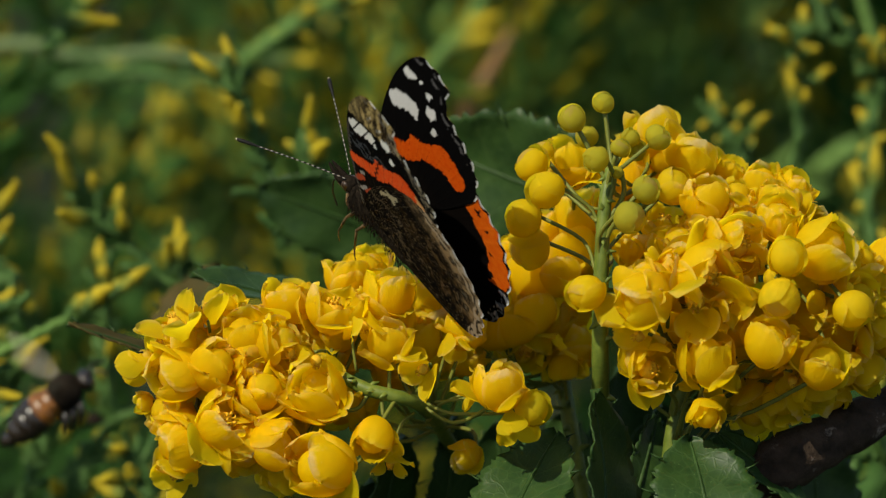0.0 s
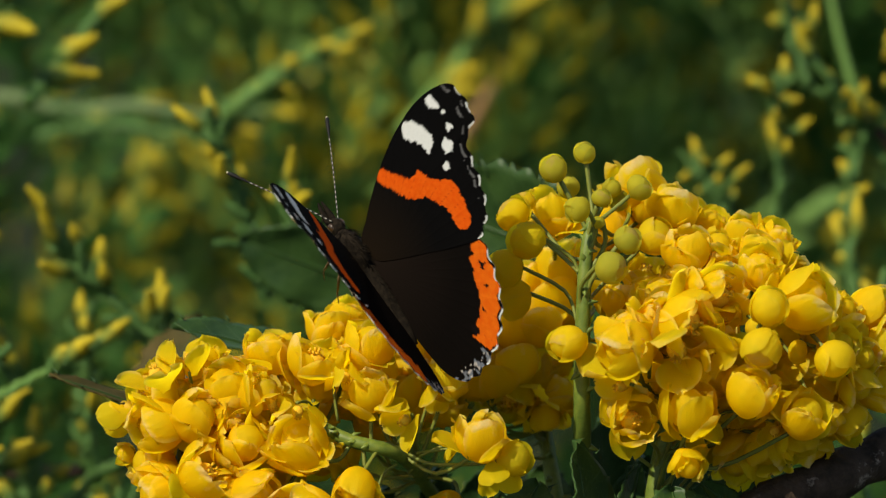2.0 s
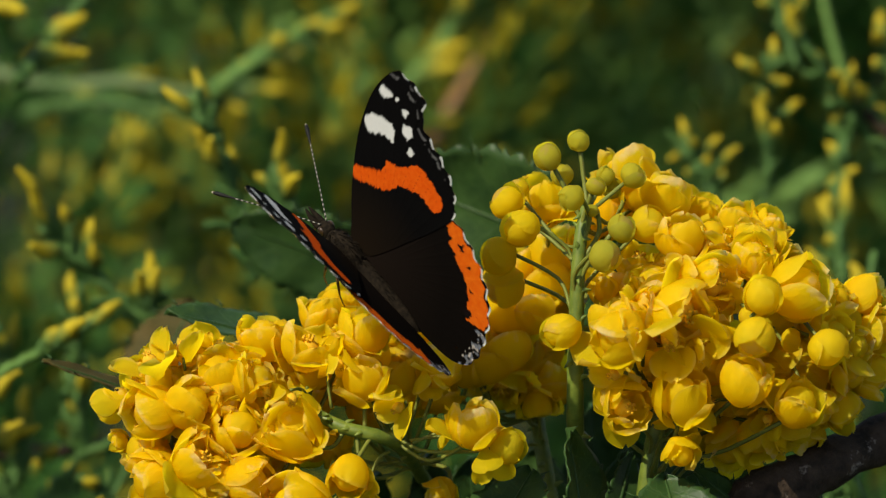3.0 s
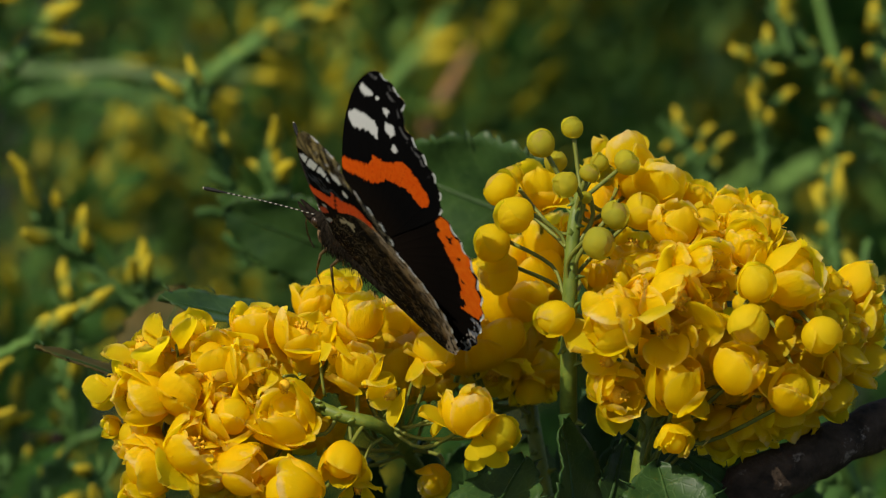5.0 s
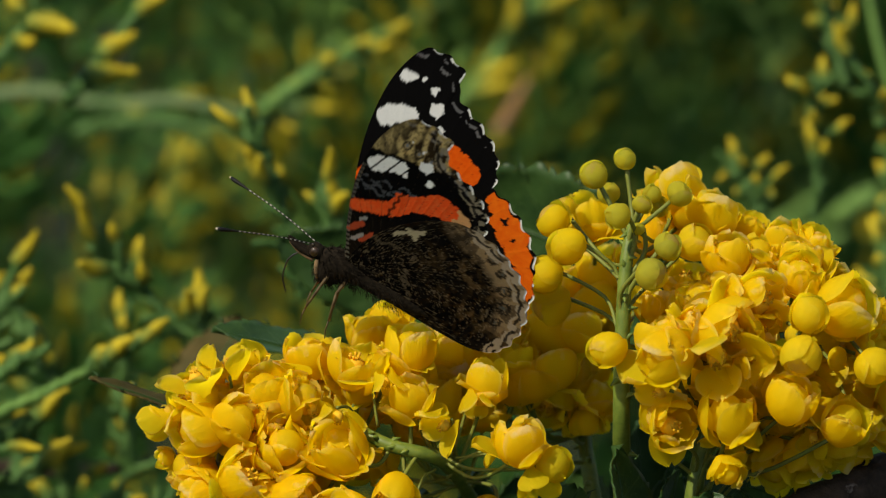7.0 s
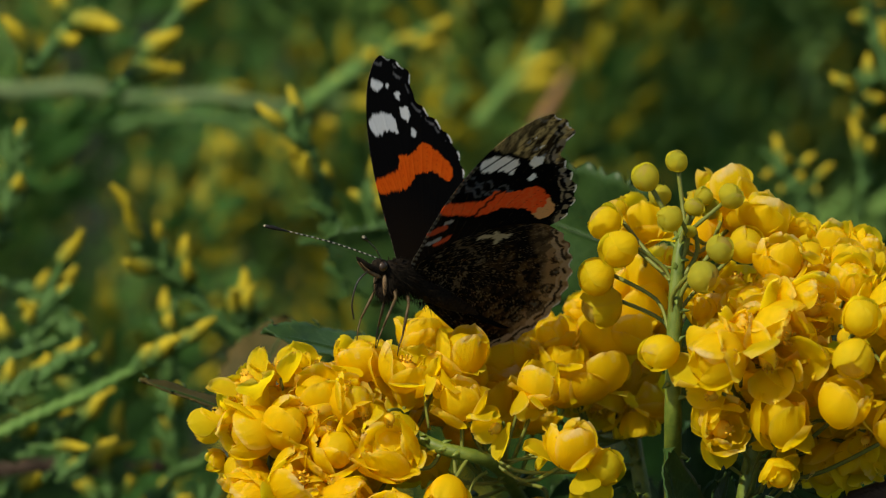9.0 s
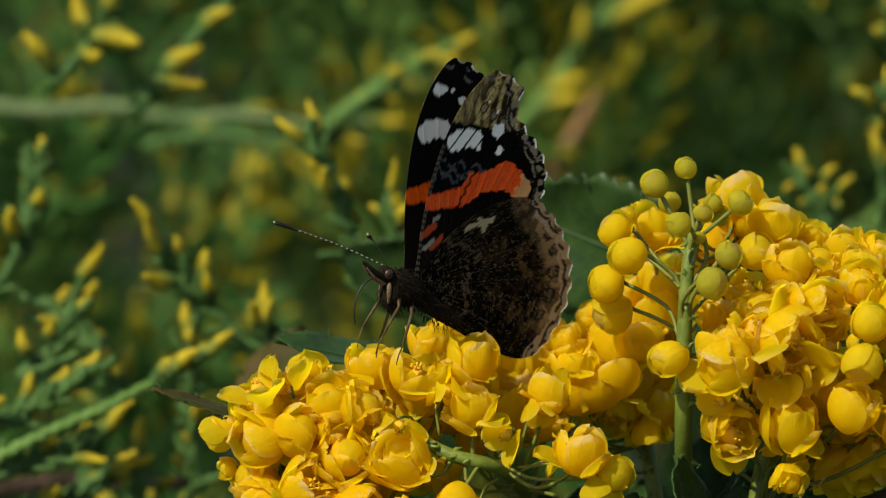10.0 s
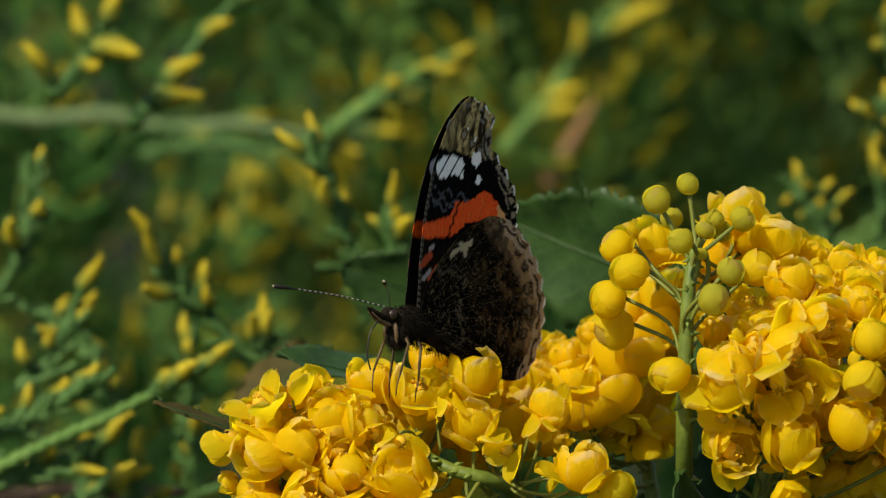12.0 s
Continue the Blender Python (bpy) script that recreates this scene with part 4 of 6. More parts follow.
juniper_spray([(-83.2, -22.8), (-74.6, -18.5), (-66.8, -15.1), (-59.8, -11.4), (-54.6, -8.8), (-50.7, -6.0)], [(-47.2, -3.7), (-49.3, -5.2), (-52.6, -6.6), (-55.4, -7.6)], 90, 99, 1.15, JUNIPER_PALE, "pale green juniper branch with a yellow end", False)
juniper_spray([(-106.5, 39.9), (-93.4, 38.2), (-80.2, 39.1), (-68.2, 36.5), (-54.9, 37.5), (-42.8, 35.5), (-27.2, 36.7)], [(-24.9, 36.5), (-34.9, 33.4), (-59.3, 34.0), (-50.4, 39.5)], 268, 275, 1.6, JUNIPER_STEM, "pale bare juniper branch", False)
juniper_spray([(-72.9, 31.0), (-59.8, 33.2), (-47.9, 31.7), (-37.1, 32.6)], [(-32.1, 31.8), (-42.7, 29.7)], 255, 240, 1.2)
juniper_spray([(-40.7, 29.4), (-31.8, 36.5), (-22.7, 42.7), (-13.6, 48.0)], [(-10.5, 49.3), (-13.0, 45.6), (-16.5, 46.5), (-20.0, 45.4), (-23.2, 43.2), (-28.8, 40.1)], 204, 213, 1.7, JUNIPER_PALE, "pale green juniper branch")
juniper_spray([(-66.8, 33.3), (-60.6, 41.2), (-54.3, 50.2), (-47.9, 57.3)], [(-45.5, 59.1), (-51.7, 51.0), (-57.0, 44.2), (-57.2, 38.5)], 151, 169, 1.4, plump=1.4)
juniper_spray([(-79.3, 37.7), (-74.0, 44.5), (-70.6, 51.4)], [(-68.9, 54.4), (-75.9, 52.0), (-82.7, 45.4), (-72.2, 43.5), (-66.5, 45.4)], 142, 151, 1.4, plump=1.4)
juniper_spray([(-4.9, 32.3), (5.1, 44.7), (15.2, 58.2), (23.1, 68.5)], [(25.8, 71.0), (24.8, 61.5), (21.5, 58.5), (10.7, 57.0), (9.0, 44.7), (8.5, 41.4)], 285, 295, 1.5, JUNIPER_PALE, "pale green juniper branch", plump=1.5)
juniper_spray([(65.5, 36.0), (63.6, 44.0), (62.4, 50.0)], [(61.8, 54.4), (63.8, 50.6), (60.2, 48.4), (65.0, 46.4)], 163, 168, 0.8, plump=0.9)
juniper_spray([(59.3, 13.4), (59.6, 21.9), (59.3, 30.5), (60.5, 36.3)], [(61.3, 40.4), (55.2, 37.6), (59.0, 31.4), (64.9, 30.0), (57.1, 36.2), (60.6, 34.6), (58.2, 28.6), (62.6, 34.0), (61.0, 26.4)], 149, 153, 0.65, plump=0.78)
juniper_spray([(51.8, 10.5), (49.1, 17.2), (46.9, 21.6)], [(45.5, 26.8), (51.5, 23.9), (54.1, 22.0), (48.2, 14.4), (43.4, 20.6), (47.0, 24.0), (50.0, 20.8), (52.6, 18.4), (46.0, 18.6)], 151, 156, 0.9, plump=0.78)
juniper_spray([(81.8, 17.3), (73.7, 28.6), (67.6, 36.0)], [(67.0, 39.0), (72.3, 32.9), (73.7, 36.2), (70.8, 27.6), (70.2, 34.8), (75.6, 30.4), (77.6, 27.0), (72.0, 30.0)], 156, 146, 1.2, plump=0.8)
juniper_spray([(84.0, 21.0), (77.5, 27.4), (68.8, 34.6)], [(71.6, 35.4), (74.6, 32.6), (79.0, 29.2)], 150, 152, 1.4, BARK, "dark juniper twig with yellow tips", plump=0.8)
juniper_spray([(80.0, 26.0), (76.6, 35.0), (74.2, 43.5), (72.0, 54.0)], [], 192, 198, 1.1, JUNIPER_PALE, "pale green juniper branch", False)
juniper_spray([(84.0, 26.0), (81.0, 34.0), (79.6, 40.0)], [(79.2, 45.0), (77.6, 41.6), (81.0, 40.4), (78.0, 37.4), (81.8, 36.0)], 150, 155, 0.8, plump=0.85)
juniper_spray([(72.1, -7.3), (70.9, 0.1), (69.7, 4.8)], [(69.5, 7.6), (71.9, 15.9), (73.1, 4.8), (66.7, 1.0)], 133, 138, 0.9)
juniper_spray([(-53.7, -29.3), (-54.5, -21.9), (-55.2, -10.9), (-55.6, -5.4)], [(-55.6, 0.6), (-54.3, -2.7), (-55.1, -18.3), (-57.2, -23.8), (-53.1, -14.6)], 124, 120, 0.9)
juniper_spray([(-67.7, -41.7), (-66.2, -35.6), (-62.9, -29.3)], [(-60.9, -30.1), (-66.2, -34.7), (-66.2, -23.7), (-69.9, -29.2), (-63.0, -18.2)], 115, 124, 0.9)
juniper_spray([(-77.0, -33.6), (-71.2, -24.1), (-69.1, -18.5)], [(-68.0, -15.8), (-73.1, -18.6), (-74.9, -11.1), (-65.2, -6.4)], 138, 133, 0.9)
juniper_spray([(72.2, -37.9), (65.0, -30.9), (59.6, -36.8)], [(56.4, -35.9), (65.0, -21.4), (66.8, -17.1), (61.6, -33.5), (64.2, -25.7)], 74, 68, 0.8)
juniper_spray([(60.4, -45.5), (58.7, -38.7), (55.3, -34.5)], [(54.7, -34.3), (57.9, -35.3), (53.6, -37.9)], 56, 56, 0.7)
juniper_spray([(-40.8, -44.8), (-46.2, -39.4), (-49.8, -32.2)], [(-52.0, -31.3), (-49.8, -34.9), (-43.5, -38.5), (-54.2, -36.7)], 105, 105, 0.9)
juniper_spray([(-93.2, -23.1), (-84.1, -17.7), (-75.1, -13.3), (-69.6, -9.7)], [(-68.9, -7.0), (-73.4, -9.3), (-78.7, -10.6), (-83.2, -14.2)], 100, 96, 1)
juniper_spray([(-90.5, -28.2), (-81.8, -24.7), (-73.1, -22.1), (-65.2, -17.7)], [(-63.3, -15.4), (-67.7, -18.5), (-74.8, -19.4), (-80.1, -22.1)], 92, 96, 1)
juniper_spray([(-89.6, -37.4), (-80.8, -32.1), (-72.9, -29.5), (-64.9, -25.0)], [(-62.5, -23.6), (-67.5, -26.3), (-74.6, -27.6), (-79.1, -30.3)], 100, 104, 1)
juniper_spray([(-81.1, -10.7), (-75.9, -5.3), (-72.5, 0.1)], [(-71.4, 1.9), (-76.1, -1.7), (-80.4, -3.5), (-73.2, -3.5)], 104, 108, 0.9)
juniper_spray([(-88.2, 1.9), (-82.8, 10.2), (-81.1, 17.5), (-80.5, 24.0)], [(-80.2, 27.6), (-82.2, 22.1), (-79.2, 19.4), (-83.4, 15.7)], 120, 124, 0.9)
juniper_spray([(-66.2, -51.1), (-63.4, -43.8), (-59.7, -37.4), (-56.0, -32.8)], [(-55.2, -30.1), (-58.8, -32.8), (-62.5, -37.4), (-57.0, -40.1)], 120, 118, 0.9)
juniper_spray([(70.9, 2.0), (70.2, 11.4), (71.9, 19.9), (73.1, 26.6)], [(72.2, 29.3), (70.3, 22.7), (73.6, 18.9), (69.4, 14.2)], 140, 150, 0.9)
juniper_spray([(81.0, -14.4), (76.0, -7.2), (72.8, -0.8)], [(71.5, 1.9), (74.2, -1.7), (68.7, -2.6)], 110, 120, 0.9)
juniper_spray([(4.2, 27.0), (8.7, 35.0), (13.4, 43.0), (17.0, 48.5)], [], 322, 338, 1.6, RED_TWIG, "bare reddish juniper twig", False)
juniper_spray([(-93.3, -30.3), (-78.1, -28.5), (-64.9, -28.8), (-51.6, -27.6), (-43.1, -24.6)], [], 150, 150, 1.6, BARK, "bare dark juniper twig", False)


def juniper_mass():
    """The depth of the juniper: twigs past counting, joined."""
    rnd = np.random.default_rng(3)
    rod = lambda a, b, r, k: (tube([a, [p + (q - p) * 0.45 for p, q in zip(a, b)], b], [r, r * 1.15, r * 0.35], 3), k)
    green = [rod((0, 0, -10), (0.8, 0, 24), 1.3, 0), rod((0.8, 0, 22), (2, 0.5, 46), 1.1, 0)]
    gold = [rod((2, 0.5, 43), (2.8, 0.6, 58), 2.1, 1)]
    for k in range(8):
        side, up = (1 if k % 2 else -1), 2 + 5.2 * k
        root, out = (0.3, 0, up), (side * (9 - 0.5 * k) + 0.5, math.sin(k * 2.4) * 6, up + 10)
        green.append(rod(root, out, 1.0, 0))
        gold.append(rod(out, (out[0] + side * 1.8, out[1] * 1.2, out[2] + 9.5 - 0.3 * k), 1.9 - 0.04 * k, 1))
        if k % 3 != 2:
            mid = tuple(p + (q - p) * 0.6 for p, q in zip(root, out))
            green.append(rod(mid, (mid[0] + side * 2.5, mid[1] - 3.5, mid[2] + 9), 0.9, 0))
    bit_v, bit_f, slots = [], [], []
    for (vf, k) in green + gold:
        bit_f += [tuple(i + len(bit_v) for i in f) for f in vf[1]]
        bit_v += vf[0]
        slots += [k] * len(vf[1])
    shape = np.array(bit_v)
    verts, faces, looks = [], [], []
    k = -1
    for q in range(4600):
        near = q < 60
        d = rnd.uniform(250, 335) if near else 330 + 480 * rnd.random() ** 1.3
        spread_u = 95 + 0.14 * d
        u, v = rnd.uniform(-spread_u, spread_u), rnd.uniform(-100 - 0.13 * d, 70 + 0.12 * d)
        # the twigs stand in clumps, with dark hollows between them
        if noise.noise(Vector((u * 1.3, v, d * 0.5)) / 48 + Vector((3, 7, 1))) < (-0.02 if v <= -8 else -0.20 if u > -10 else -0.02):
            continue
        if v < -25 and rnd.random() < 0.4:
            continue
        if u < -0.09 * d - 12 and v > 20 and rnd.random() < 0.5:
            continue
        if near and (-25 < u < 45 or v > 16):
            continue
        k += 1
        lean = np.array([rnd.normal(0.25, 0.6), rnd.normal(-0.2, 0.5), 0.9])
        lean /= np.linalg.norm(lean)
        m = np.array(facing(lean, rnd.uniform(0, 6.28)).to_3x3())
        size = rnd.uniform(0.45, 0.8)
        place = np.array(at(u, v, d)) / MM
        verts.append(shape @ m.T * size + place)
        n = k * len(shape)
        faces += [tuple(i + n for i in f) for f in bit_f]
        clump = noise.noise(Vector((u, v, d * 0.6)) / 60) > (-0.10 if u < 5 else 0.20)
        ripe = near or rnd.random() < (0.85 if clump else 0.05) * (1.0 if v > -12 else 0.6)
        # sunlit haze put into the colour: more pale twigs where the depth looks brighter
        soft = v > -20 and rnd.random() < (0.48 if u < -20 else 0.62 if u > 45 else 0.85 if u > -12 and v > 12 else 0.65)
        body = 2 if soft else 0
        looks += [(1 if ripe else body) if q else body for q in slots]
    # the rest of the shrub, coarser, down to the ground
    for _ in range(1000):
        x, y = rnd.uniform(-700, 700), rnd.uniform(70, 1700)
        high = (820 - 0.43 * y) * (1 - (x / 800) ** 2)
        low = 20 + 0.25 * abs(x)
        if high < low:
            continue
        k += 1
        place = np.array((x, y, low + (high - low) * rnd.random() ** 0.6 - 70))
        place[2] = max(place[2], 5)
        lean = np.array([rnd.normal(0, 0.5) + x / 900, rnd.normal(-0.3, 0.4), 0.6])
        m = np.array(facing(lean / np.linalg.norm(lean), rnd.uniform(0, 6.28)).to_3x3())
        verts.append(shape @ m.T * rnd.uniform(1.5, 2.3) * (0.8 if place[2] > high - 150 else 1.3) + place)
        faces += [tuple(i + k * len(shape) for i in f) for f in bit_f]
        looks += slots if rnd.random() < 0.25 else [0] * len(slots)
    verts = np.concatenate(verts)
    ob = part("juniper_foliage", mesh_of("juniper_foliage", verts.tolist(), faces, [JUNIPER_FAR, JUNIPER_TIP_FAR, JUNIPER_PALE], False, looks))
    tagged(ob, "dense juniper foliage with yellow tips in the distance", "foliage", kind="stuff")


juniper_mass()

# ---- the butterfly: x towards its head, y to its left, z up, in millimetres ----
def value_noise(x, y, seed):
    """Smooth noise from 0 to 1 on arrays."""
    xi, yi = np.floor(x).astype(np.int64), np.floor(y).astype(np.int64)
    fx, fy = x - xi, y - yi
    fx, fy = fx * fx * (3 - 2 * fx), fy * fy * (3 - 2 * fy)

    def grain(a, b):
        h = (a * 374761393 + b * 668265263 + seed * 974634777) & 0xFFFFFFFF
        h = ((h ^ (h >> 13)) * 1274126177) & 0xFFFFFFFF
        return ((h ^ (h >> 16)) & 0xFFFF) / 65535.0
    a, b, c, d = grain(xi, yi), grain(xi + 1, yi), grain(xi, yi + 1), grain(xi + 1, yi + 1)
    return (a * (1 - fx) + b * fx) * (1 - fy) + (c * (1 - fx) + d * fx) * fy


def smooth_loop(points, steps):
    pts = np.array(points, float)
    n = len(pts)
    out = []
    for k in range(n):
        a, b, c, d = pts[k - 1], pts[k], pts[(k + 1) % n], pts[(k + 2) % n]
        for s in range(steps):
            t = s / steps
            out.append(0.5 * (2 * b + (c - a) * t + (2 * a - 5 * b + 4 * c - d) * t * t + (3 * b - a - 3 * c + d) * t ** 3))
    return np.array(out)


def within(loop, x, y):
    """Which points lie inside the loop."""
    inside = np.zeros(x.shape, bool)
    for (ax, ay), (bx, by) in zip(loop, np.roll(loop, -1, 0)):
        cross = (ay > y) != (by > y)
        inside ^= cross & (x < (bx - ax) * (y - ay) / (by - ay + 1e-12) + ax)
    return inside


def far_from(line, x, y):
    """The distance to an open line, and the way along it."""
    best, along = np.full(x.shape, 1e9), np.zeros(x.shape)
    run = 0.0
    for (ax, ay), (bx, by) in zip(line[:-1], line[1:]):
        dx, dy = bx - ax, by - ay
        size = math.hypot(dx, dy) + 1e-9
        t = np.clip(((x - ax) * dx + (y - ay) * dy) / size ** 2, 0, 1)
        r = np.hypot(x - ax - t * dx, y - ay - t * dy)
        closer = r < best
        best = np.where(closer, r, best)
        along = np.where(closer, run + t * size, along)
        run += size
    return best, along


FORE_EDGE = [(2.2, 0.3), (3.6, 3.2), (5.2, 7.0), (6.8, 11.8), (7.8, 16.0), (8.3, 20.1), (8.3, 24.0), (7.6, 27.5), (6.2, 30.4), (4.2, 31.1), (1.7, 30.9), (0.1, 30.3), (-0.5, 29.2), (-0.6, 27.7), (-1.7, 26.4), (-3.4, 25.5),
             (-5.4, 24.7), (-7.6, 23.5), (-9.3, 22.2), (-10.6, 20.2), (-11.3, 17.8), (-9.6, 14.0), (-6.2, 8.0), (-3.0, 2.5), (-1.0, 0.2)]
HIND_EDGE = [(2.0, 0.8), (1.2, 7.0), (-1.8, 13.0), (-5.8, 17.0), (-9.2, 18.0), (-11.4, 17.9), (-13.9, 17.2), (-16.2, 16.0), (-18.4, 14.6), (-20.3, 12.7), (-21.9, 10.4), (-22.9, 7.9), (-23.4, 5.1), (-23.4, 2.4), (-22.6, -0.6),
             (-19.3, -2.6), (-13.0, -3.0), (-7.0, -2.9), (-2.5, -2.3), (0.3, -1.0)]
WHITE_BAR = [(7.9, 19.7), (7.0, 21.2), (5.0, 22.3), (2.9, 22.1), (2.1, 20.0), (3.4, 20.1), (4.5, 19.4), (6.6, 18.2)]
WHITE_MARK = [(7.6, 25.8), (6.9, 26.7), (5.3, 26.8), (5.6, 25.7), (6.8, 25.3)]
WHITE_SPOTS = [(4.2, 26.7, 0.42), (2.2, 25.9, 0.62), (0.6, 23.6, 1.15), (-1.1, 21.2, 0.68)]
RED_BAND = [(6.7, 11.2), (4.2, 12.8), (2.0, 14.7), (1.8, 16.6), (-0.4, 17.5), (-3.3, 20.4), (-6.3, 19.7), (-8.5, 18.8), (-8.9, 17.0), (-7.8, 16.0), (-5.3, 16.4), (-3.0, 15.6), (-1.3, 14.6), (0.2, 12.3), (2.9, 10.9), (5.7, 9.4)]


def layer(colour, mask, paint, strength=1.0):
    m = np.clip(mask * strength, 0, 1)[..., None]
    return colour * (1 - m) + np.array(paint) * m


def paint_fore(x, y, upper, margin):
    jx = x + 0.4 * (value_noise(x * 1.7, y * 1.7, 3) - 0.5) + 0.22 * (value_noise(x * 6, y * 6, 4) - 0.5)
    jy = y + 0.4 * (value_noise(x * 1.7, y * 1.7, 5) - 0.5) + 0.22 * (value_noise(x * 6, y * 6, 6) - 0.5)
    grain = value_noise(x * 9, y * 9, 7)
    colour = np.zeros(x.shape + (3,)) + np.array((0.0028, 0.0026, 0.0027))
    base = np.clip(1 - np.hypot(x, y) / 13, 0, 1)
    colour = layer(colour, base, (0.011, 0.007, 0.004))
    edge, along = margin
    veins = np.abs(((np.arctan2(y, x + 3.0) * 9.0) % 1) - 0.5) * np.hypot(x, y)
    if not upper:
        tip = np.clip((y - 23.0 + 0.25 * (x - 2)) / 1.4, 0, 1)
        mottle, fine = value_noise(x * 1.1, y * 1.1, 11), value_noise(x * 5, y * 5, 19)
        ray = value_noise(np.arctan2(y, x + 3.0) * 46, np.hypot(x, y) * 0.5, 12)
        brown = layer(np.zeros(x.shape + (3,)) + np.array((0.026, 0.016, 0.007)), np.clip(5.0 * (0.75 * ray + 0.25 * mottle) - 2.35, 0, 1), (0.50, 0.37, 0.15))
        brown = layer(brown, np.clip((x - 5.0) / 2, 0, 1), (0.30, 0.23, 0.10), 0.6)
        colour = np.where(tip[..., None] > 0.4 + 0.7 * (mottle[..., None] - 0.5), brown, colour)
        colour = layer(colour, (tip > 0.4) & (veins < 0.30), (0.016, 0.011, 0.007), 0.85)
        colour = layer(colour, (tip > 0.3) & (fine > 0.66), (0.025, 0.017, 0.009), 0.7)
        for cx, cy in ((2.6, 25.2), (0.6, 24.9), (-1.0, 24.9), (4.6, 25.6)):
            ring = np.hypot(x - cx, (y - cy) * 0.8)
            colour = layer(colour, ring < 0.72, (0.30, 0.22, 0.10), 0.7)
            colour = layer(colour, np.abs(ring - 0.55) < 0.14, (0.012, 0.010, 0.009), 0.9)
            colour = layer(colour, ring < 0.25, (0.16, 0.17, 0.19))
        # pale blue-grey waves between the white bar and the band
        for cy, thick in ((17.4, 0.22), (16.2, 0.26), (15.2, 0.2)):
            wave = np.abs(y - cy - 0.24 * (2.5 - x) - 0.45 * np.sin(x * 2.3 + cy))
            colour = layer(colour, (wave < thick) & (x > -0.5) & (x < 7.2) & (value_noise(x * 1.6, y * 2.0, 77) > 0.42), (0.095, 0.10, 0.11), 0.7)
        rim = (edge < 2.0) & (y > 9) & (value_noise(along * 1.9, edge * 1.4, 17) > 0.52)
        colour = layer(colour, rim & (x < 3), (0.30, 0.25, 0.17), 0.75)
        colour = layer(colour, (np.abs(edge - 1.5) < 0.22) & (y > 9) & (x < 3), (0.006, 0.005, 0.005), 0.9)
        for loop in ([(4.9, 6.2), (3.6, 8.4), (2.9, 7.8), (4.2, 5.6)], [(2.4, 5.2), (1.5, 7.4), (0.9, 6.9), (1.7, 4.8)]):
            colour = layer(colour, within(smooth_loop(loop, 3), jx, jy), (0.46, 0.07, 0.025), 0.8)
        for loop in ([(3.4, 4.6), (2.6, 6.4), (2.2, 6.0), (2.9, 4.3)], [(4.1, 8.9), (3.2, 9.6), (3.0, 9.0), (3.9, 8.3)]):
            colour = layer(colour, within(smooth_loop(loop, 3), jx, jy), (0.34, 0.32, 0.30), 0.8)
        costa = (x > np.interp(y, [0.3, 3.2, 7.0, 11.8, 16.0, 20.1], [2.2, 3.6, 5.2, 6.8, 7.8, 8.3]) - 0.5) & (y < 18.5) & (np.sin(y * 7.5 + x) > -0.1)
        colour = layer(colour, costa, (0.16, 0.14, 0.11), 0.7)
    white = (0.56, 0.55, 0.53) if upper else (0.82, 0.81, 0.78)
    for loop in (WHITE_BAR, WHITE_MARK) if upper else (WHITE_BAR,):
        colour = layer(colour, within(smooth_loop(loop, 4), jx, jy) & ~((np.abs(((x + 0.25 * y) % 1.75) - 0.9) < 0.14) & (not upper)), white)
    for cx, cy, r in WHITE_SPOTS:
        if not upper and cy > 25:
            r *= 0.45
        colour = layer(colour, np.hypot((jx - cx) * 1.15, jy - cy) < r, white)
    red = (0.56, 0.065, 0.004) if upper else (0.72, 0.072, 0.012)
    in_band = within(smooth_loop(RED_BAND, 4), jx, jy)
    colour = layer(colour, in_band, red)
    colour = layer(colour, in_band, (0.65, 0.110, 0.008) if upper else (0.76, 0.095, 0.018), 0.6 * value_noise(x * 2.5, y * 2.5, 31))
    colour = layer(colour, in_band & (veins < 0.13), (0.20, 0.02, 0.005), 0.75)
    if not upper:
        colour = layer(colour, in_band & (veins < 0.22), (0.14, 0.02, 0.01), 0.8)
        colour = layer(colour, in_band & (value_noise(x * 3.2, y * 3.2, 83) > 0.62), (0.70, 0.17, 0.045), 0.3)
        colour = layer(colour, in_band & (x < -6.3 + 1.6 * (value_noise(x * 1.5, y * 1.5, 84) - 0.5)), (0.55, 0.38, 0.16), 0.75)
        colour = layer(colour, in_band & (np.abs(x - 1.2 - 0.2 * np.sin(y * 4)) < 0.22), (0.01, 0.006, 0.005), 0.85)
    fringe = (edge < 0.22) & (x < 6.5) & (y > 17) & (np.sin(along * 2.15) < 0.1) & (value_noise(along * 0.62, along * 0, 41) > 0.3)
    colour = layer(colour, fringe, white, 0.95)
    dust = (edge < 2.4) & (edge > 0.8) & (y > 22) & (value_noise(along * 1.1, edge * 2, 43) > 0.72)
    colour = layer(colour, dust, (0.20, 0.19, 0.19), 0.4)
    if not upper:
        colour = layer(colour, veins < 0.10, (0.10, 0.07, 0.04), 0.35)
    return colour


